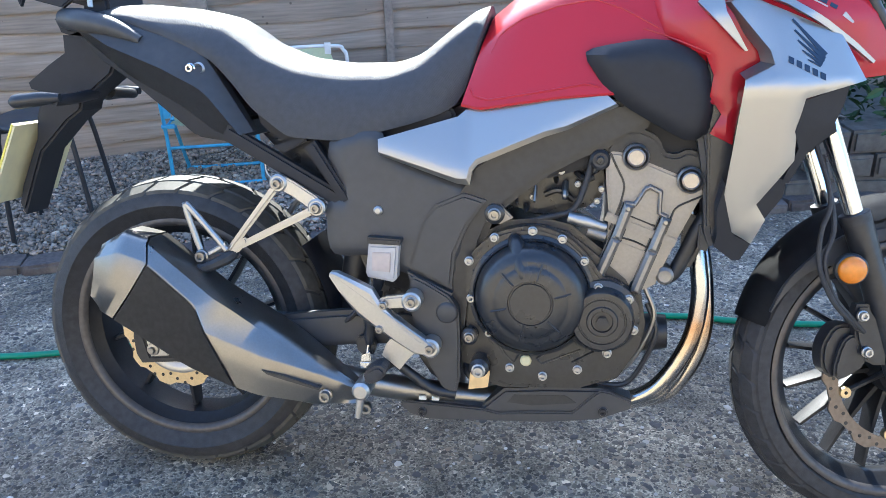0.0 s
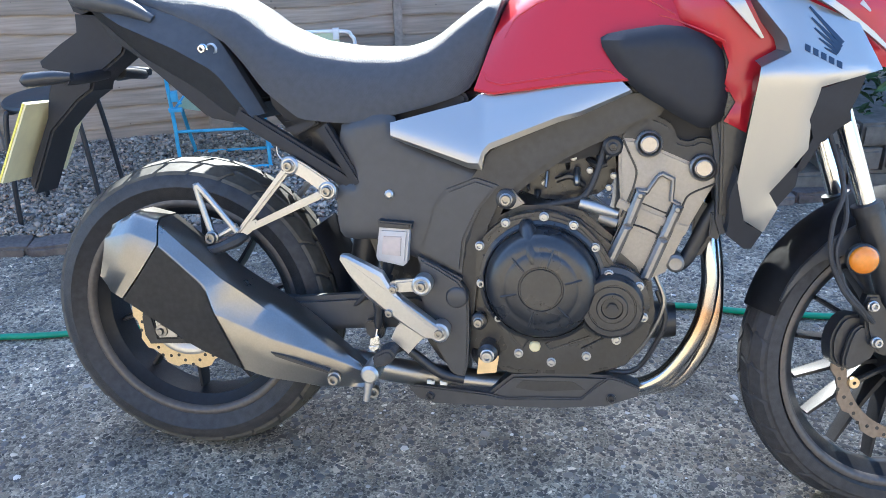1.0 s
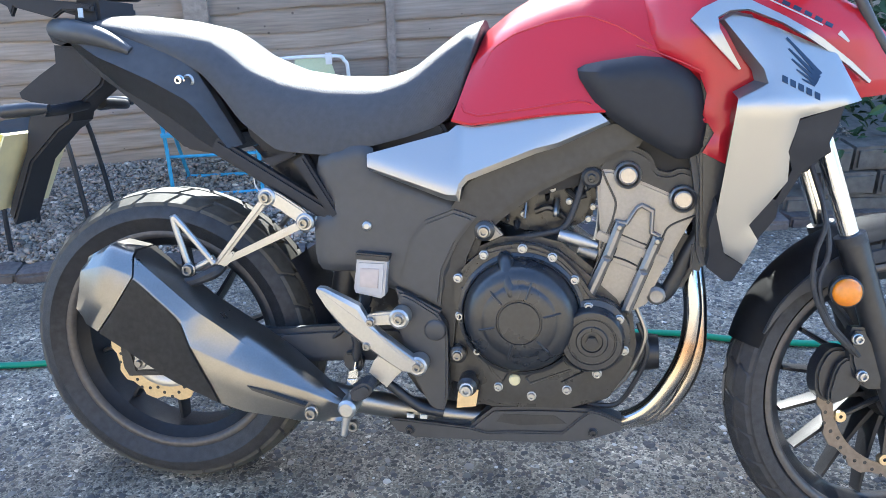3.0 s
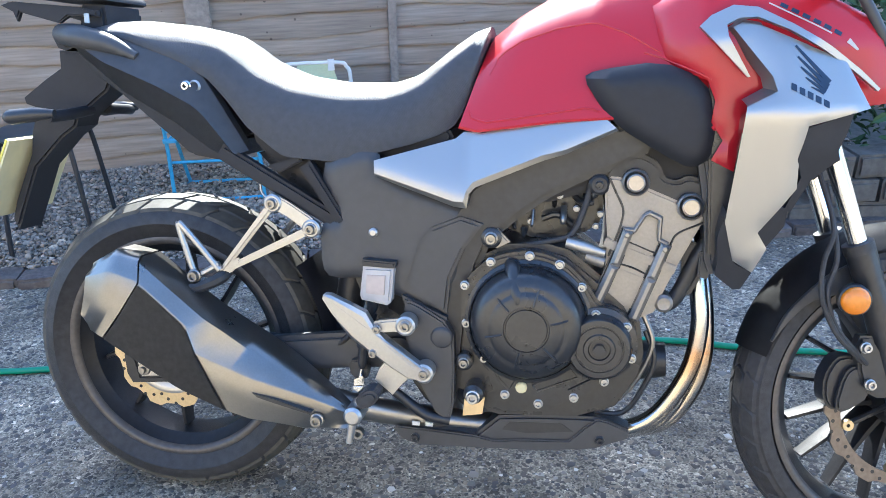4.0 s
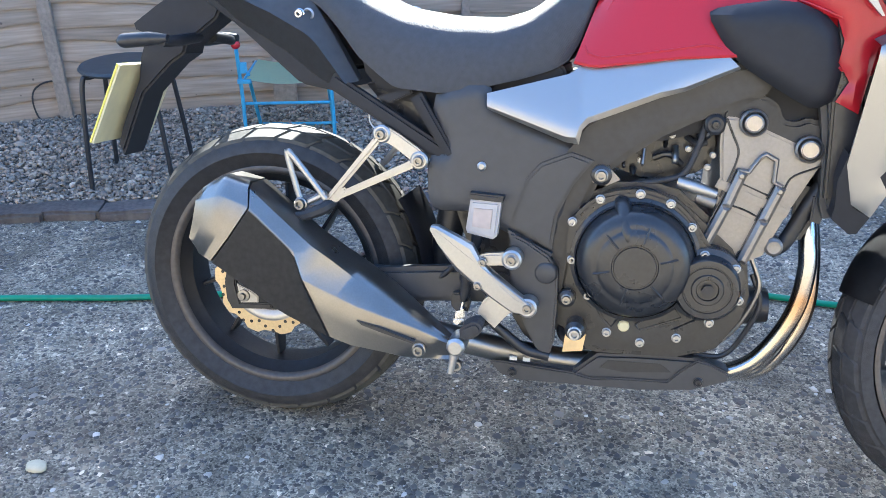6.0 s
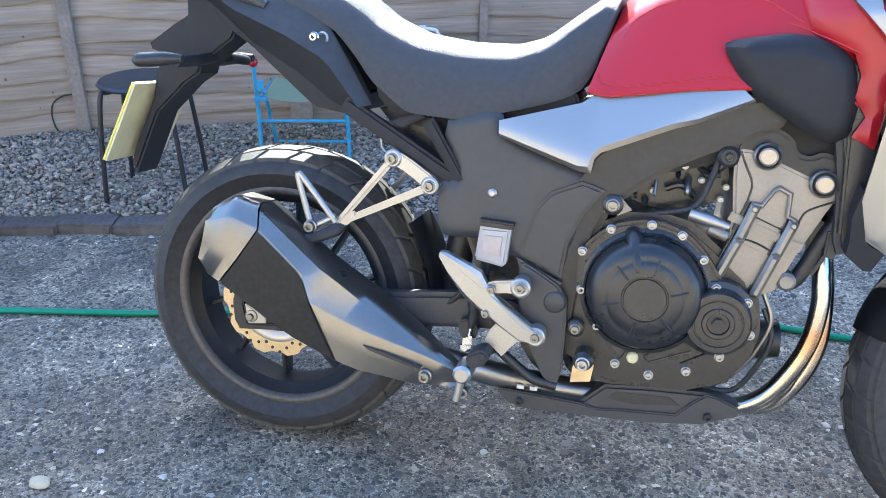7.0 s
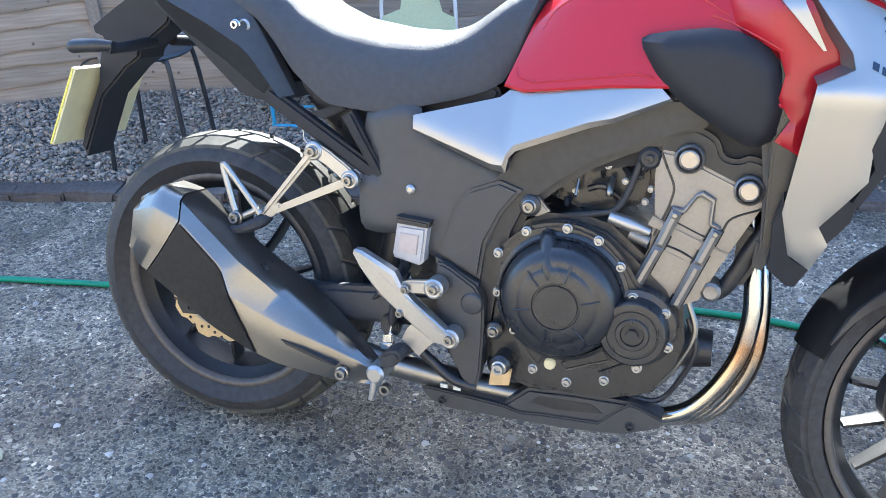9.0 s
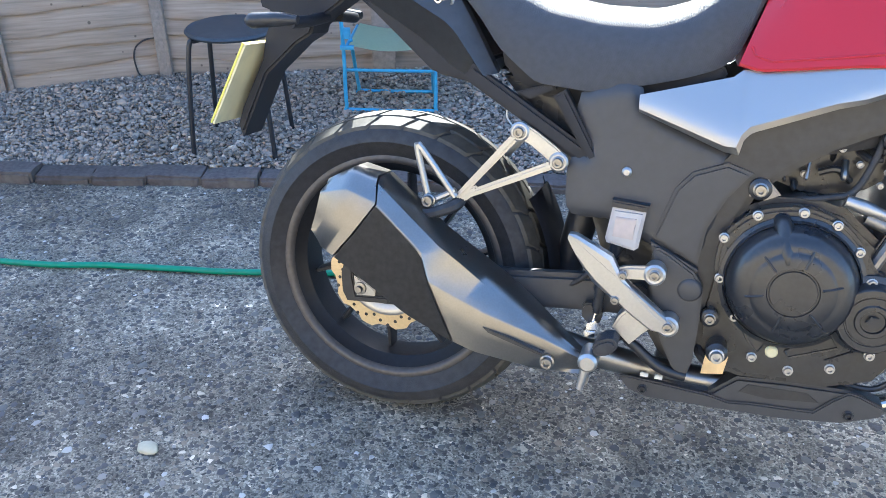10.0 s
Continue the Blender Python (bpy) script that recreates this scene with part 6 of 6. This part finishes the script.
def folding_chair():
    root = base("folding_chair", "small light blue folding chair with pale green canvas seat", "chair", Matrix.Translation((-0.575, 1.532, 0.02)) @ Matrix.Rotation(0.25, 4, "Z"))
    w, r = 0.17, 0.0075
    part("front_leg_frame", tube([(-w, -0.02, 0.39), (-w, 0.0, 0.20), (-w, 0.0, 0.03), (-w + 0.02, 0.0, 0.012), (w - 0.02, 0.0, 0.012), (w, 0.0, 0.03), (w, 0.0, 0.20), (w, -0.02, 0.39)], r, 10, 5), BLUE_PAINT, root)
    part("rear_leg_frame", tube([(-w + 0.02, 0.05, 0.27), (-w + 0.02, 0.20, 0.03), (-w + 0.03, 0.215, 0.012), (w - 0.03, 0.215, 0.012), (w - 0.02, 0.20, 0.03), (w - 0.02, 0.05, 0.27)], r, 10, 5), BLUE_PAINT, root)
    part("cross_bar", tube([(-w, 0.01, 0.165), (w, 0.01, 0.165)], 0.006, 8, 0), BLUE_PAINT, root)
    part("seat_rail", tube([(-w + 0.01, -0.01, 0.255), (-w + 0.01, 0.30, 0.25)], 0.007, 8, 0), BLUE_PAINT, root)
    part("seat_rail", tube([(w - 0.01, -0.01, 0.255), (w - 0.01, 0.30, 0.25)], 0.007, 8, 0), BLUE_PAINT, root)
    part("hinge", plate([(-w - 0.01, 0.25), (-w + 0.04, 0.25), (-w + 0.04, 0.265), (-w - 0.01, 0.265)], -0.02, 0.0, 0.003), BLUE_PAINT, root)
    part("hinge", plate([(-w + 0.005, 0.29), (-w + 0.03, 0.29), (-w + 0.03, 0.33), (-w + 0.005, 0.33)], -0.02, 0.0, 0.003), BLUE_PAINT, root)
    seat_bm = loft([[(-w + 0.02 + (2 * w - 0.04) * k / 12, y, 0.262 - 0.02 * math.sin(math.pi * k / 12)) for k in range(13)] for y in np.linspace(0.0, 0.30, 6)], closed=False, caps=False)
    bmesh.ops.solidify(seat_bm, geom=seat_bm.faces[:], thickness=0.003)
    part("seat", seat_bm, GREEN_CLOTH, root, "pale green canvas seat")
    b = 0.145
    x0 = 0.385
    part("back_frame", tube([(x0 - b, 0.25, 0.25), (x0 - b, 0.24, 0.418), (x0 - b + 0.012, 0.238, 0.453), (x0 - b + 0.045, 0.237, 0.472), (x0 + b - 0.045, 0.237, 0.472), (x0 + b - 0.012, 0.238, 0.453), (x0 + b, 0.24, 0.418), (x0 + b, 0.25, 0.25)], r, 10, 5), WHITE_PAINT, root, "white curved back tube")
    cloth = [(x0 - b, 0.26), (x0 + b, 0.26), (x0 + b, 0.373), (x0 + b - 0.05, 0.398), (x0 + 0.075, 0.471), (x0 - 0.06, 0.473), (x0 - 0.07, 0.408), (x0 - b, 0.378)]
    part("backrest", plate(cloth, 0.234, 0.238, 0.001), GREEN_CLOTH, root, "pale green canvas backrest")
    part("cloth_clip", plate([(x0 + 0.06, 0.443), (x0 + 0.085, 0.443), (x0 + 0.085, 0.486), (x0 + 0.06, 0.486)], 0.224, 0.246, 0.003), WHITE_PAINT, root)
    red = bmesh.new()
    bmesh.ops.create_uvsphere(red, u_segments=14, v_segments=8, radius=0.018, matrix=Matrix.Translation((-w, -0.02, 0.40)))
    part("end_cap", red, RED, root, "red plastic tube cap")
    return root


folding_chair()

cable = part("cable", tube([tuple(fence_pose(s, -0.03, z).translation) for s, z in ((-0.03, 0.185), (-0.075, 0.18), (-0.115, 0.155), (-0.13, 0.11), (-0.125, 0.05), (-0.11, 0.02))], 0.0035, 8), RUBBER)
tagged(cable, "black cable stub looping out of the fence", "cable")


def stone_block(name, x, y, sx, sy, sz, seed, material, label, category):
    bm = bmesh.new()
    bmesh.ops.create_icosphere(bm, subdivisions=3, radius=1)
    for v in bm.verts:
        k = 1 + 0.22 * noise.noise(v.co * 1.6 + Vector((seed, 0, 0))) + 0.07 * noise.noise(v.co * 5 + Vector((seed, 3, 0)))
        v.co = Vector((v.co.x * sx * k, v.co.y * sy * k, v.co.z * sz * k))
    ob = part(name, bm, material, None, "", 60)
    ob.location = (x, y, sz * 0.6)
    return tagged(ob, label, category)


stone_block("pebble", -1.085, 1.02, 0.045, 0.035, 0.024, 2, STONE, "large pale pebble lying in the gravel", "pebble")
stone_block("pebble", -0.415, -0.31, 0.022, 0.017, 0.009, 7, shader("pale yellow stone", (0.5, 0.46, 0.34), 0.9), "pale yellow stone chip set in the concrete", "stone")


def low_wall():
    root = tagged(base("garden_wall", "low wall of stacked weathered stones before a shrub", "wall"), kind="structure")
    rng = random.Random(3)
    for row in range(3):
        for k in range(9):
            bm = box(-0.10, 0.10, -0.07, 0.07, 0.0, 0.085, 0.012)
            for v in bm.verts:
                v.co += Vector(noise.noise_vector(v.co * 14 + Vector((row * 5, k * 3, 0)))) * 0.006
            o = part("stone", bm, STONE, root)
            o.location = (1.62 + k * 0.205 + 0.1 * (row % 2) + rng.uniform(-0.01, 0.01), 1.62 + 0.12 * k * 0.3 + rng.uniform(-0.015, 0.015), row * 0.088)
            o.rotation_euler = (0, 0, 0.2 + rng.uniform(-0.06, 0.06))
    return root


low_wall()


def shrub():
    rng = random.Random(12)
    root = base("shrub", "dark green leafy shrub behind the low wall", "shrub", Matrix.Translation((2.1, 2.0, 0)))
    bm = bmesh.new()
    for k in range(7):
        a = rng.uniform(0, 6.28)
        tube([(0, 0, 0), (0.12 * math.cos(a), 0.08 * math.sin(a), 0.3), (0.35 * math.cos(a), 0.2 * math.sin(a), rng.uniform(0.55, 0.9))], [0.012, 0.008, 0.003], 6, 3, bm)
    part("stem", bm, BATTEN, root)
    verts, faces = [], []
    for k in range(3800):
        d = Vector((rng.gauss(0, 0.42), rng.gauss(0, 0.20), rng.gauss(0.52, 0.22)))
        if d.z < 0.22:
            continue
        turn = Euler((rng.uniform(-1, 1), rng.uniform(-1, 1), rng.uniform(0, 6.3))).to_matrix()
        s = rng.uniform(0.018, 0.038)
        i = len(verts)
        for q in ((0, -1, 0), (0.45, -0.2, 0.12), (0.3, 0.6, 0.05), (0, 1, -0.1), (-0.3, 0.6, 0.05), (-0.45, -0.2, 0.12)):
            verts.append(tuple(d + turn @ (Vector(q) * s)))
        faces += [(i, i + 1, i + 2, i + 3), (i, i + 3, i + 4, i + 5)]
    me = bpy.data.meshes.new("crown")
    me.from_pydata(verts, [], faces)
    me.materials.append(HEDGE)
    c = new("crown", me)
    c.parent = root
    return root


shrub()


def chips():
    """Stones of the worn concrete that stand out of its skin, in one mesh."""
    r = np.random.RandomState(9)
    n = 30000
    x, y = r.uniform(-2.2, 2.0, n), r.uniform(-0.75, 1.6, n)
    keep = y < edge_y(x) - 0.06
    x, y = x[keep], y[keep]
    n = len(x)
    size = np.clip(r.lognormal(math.log(0.0042), 0.5, n), 0.0016, 0.013)
    ring = 6
    ang = np.linspace(0, 2 * np.pi, ring, endpoint=False)[None, :] + r.uniform(0, 6.3, (n, 1))
    rad = size[:, None] * r.uniform(0.65, 1.2, (n, ring))
    h = size * r.uniform(0.12, 0.35, n)
    v = np.zeros((n, ring * 2 + 1, 3))
    for k, f, z in ((0, 1.0, -0.001), (1, 0.68, None)):
        v[:, k * ring:(k + 1) * ring, 0] = x[:, None] + f * rad * np.cos(ang)
        v[:, k * ring:(k + 1) * ring, 1] = y[:, None] + f * rad * np.sin(ang)
        v[:, k * ring:(k + 1) * ring, 2] = z if z is not None else (h * 0.8)[:, None] * r.uniform(0.6, 1.1, (n, ring))
    v[:, -1] = np.stack([x, y, h], 1)
    faces = []
    for i in range(ring):
        j = (i + 1) % ring
        faces += [(i, j, ring + j), (i, ring + j, ring + i), (ring + i, ring + j, 2 * ring)]
    faces = np.array(faces)
    allf = (faces[None] + (np.arange(n) * (2 * ring + 1))[:, None, None]).reshape(-1, 3)
    me = bpy.data.meshes.new("stone_chips")
    me.from_pydata(v.reshape(-1, 3).tolist(), [], allf.tolist())
    me.materials.append(CHIP)
    return tagged(new("stone_chips", me), "small dark and pale stones bared in worn concrete", "stones", kind="stuff")


chips()
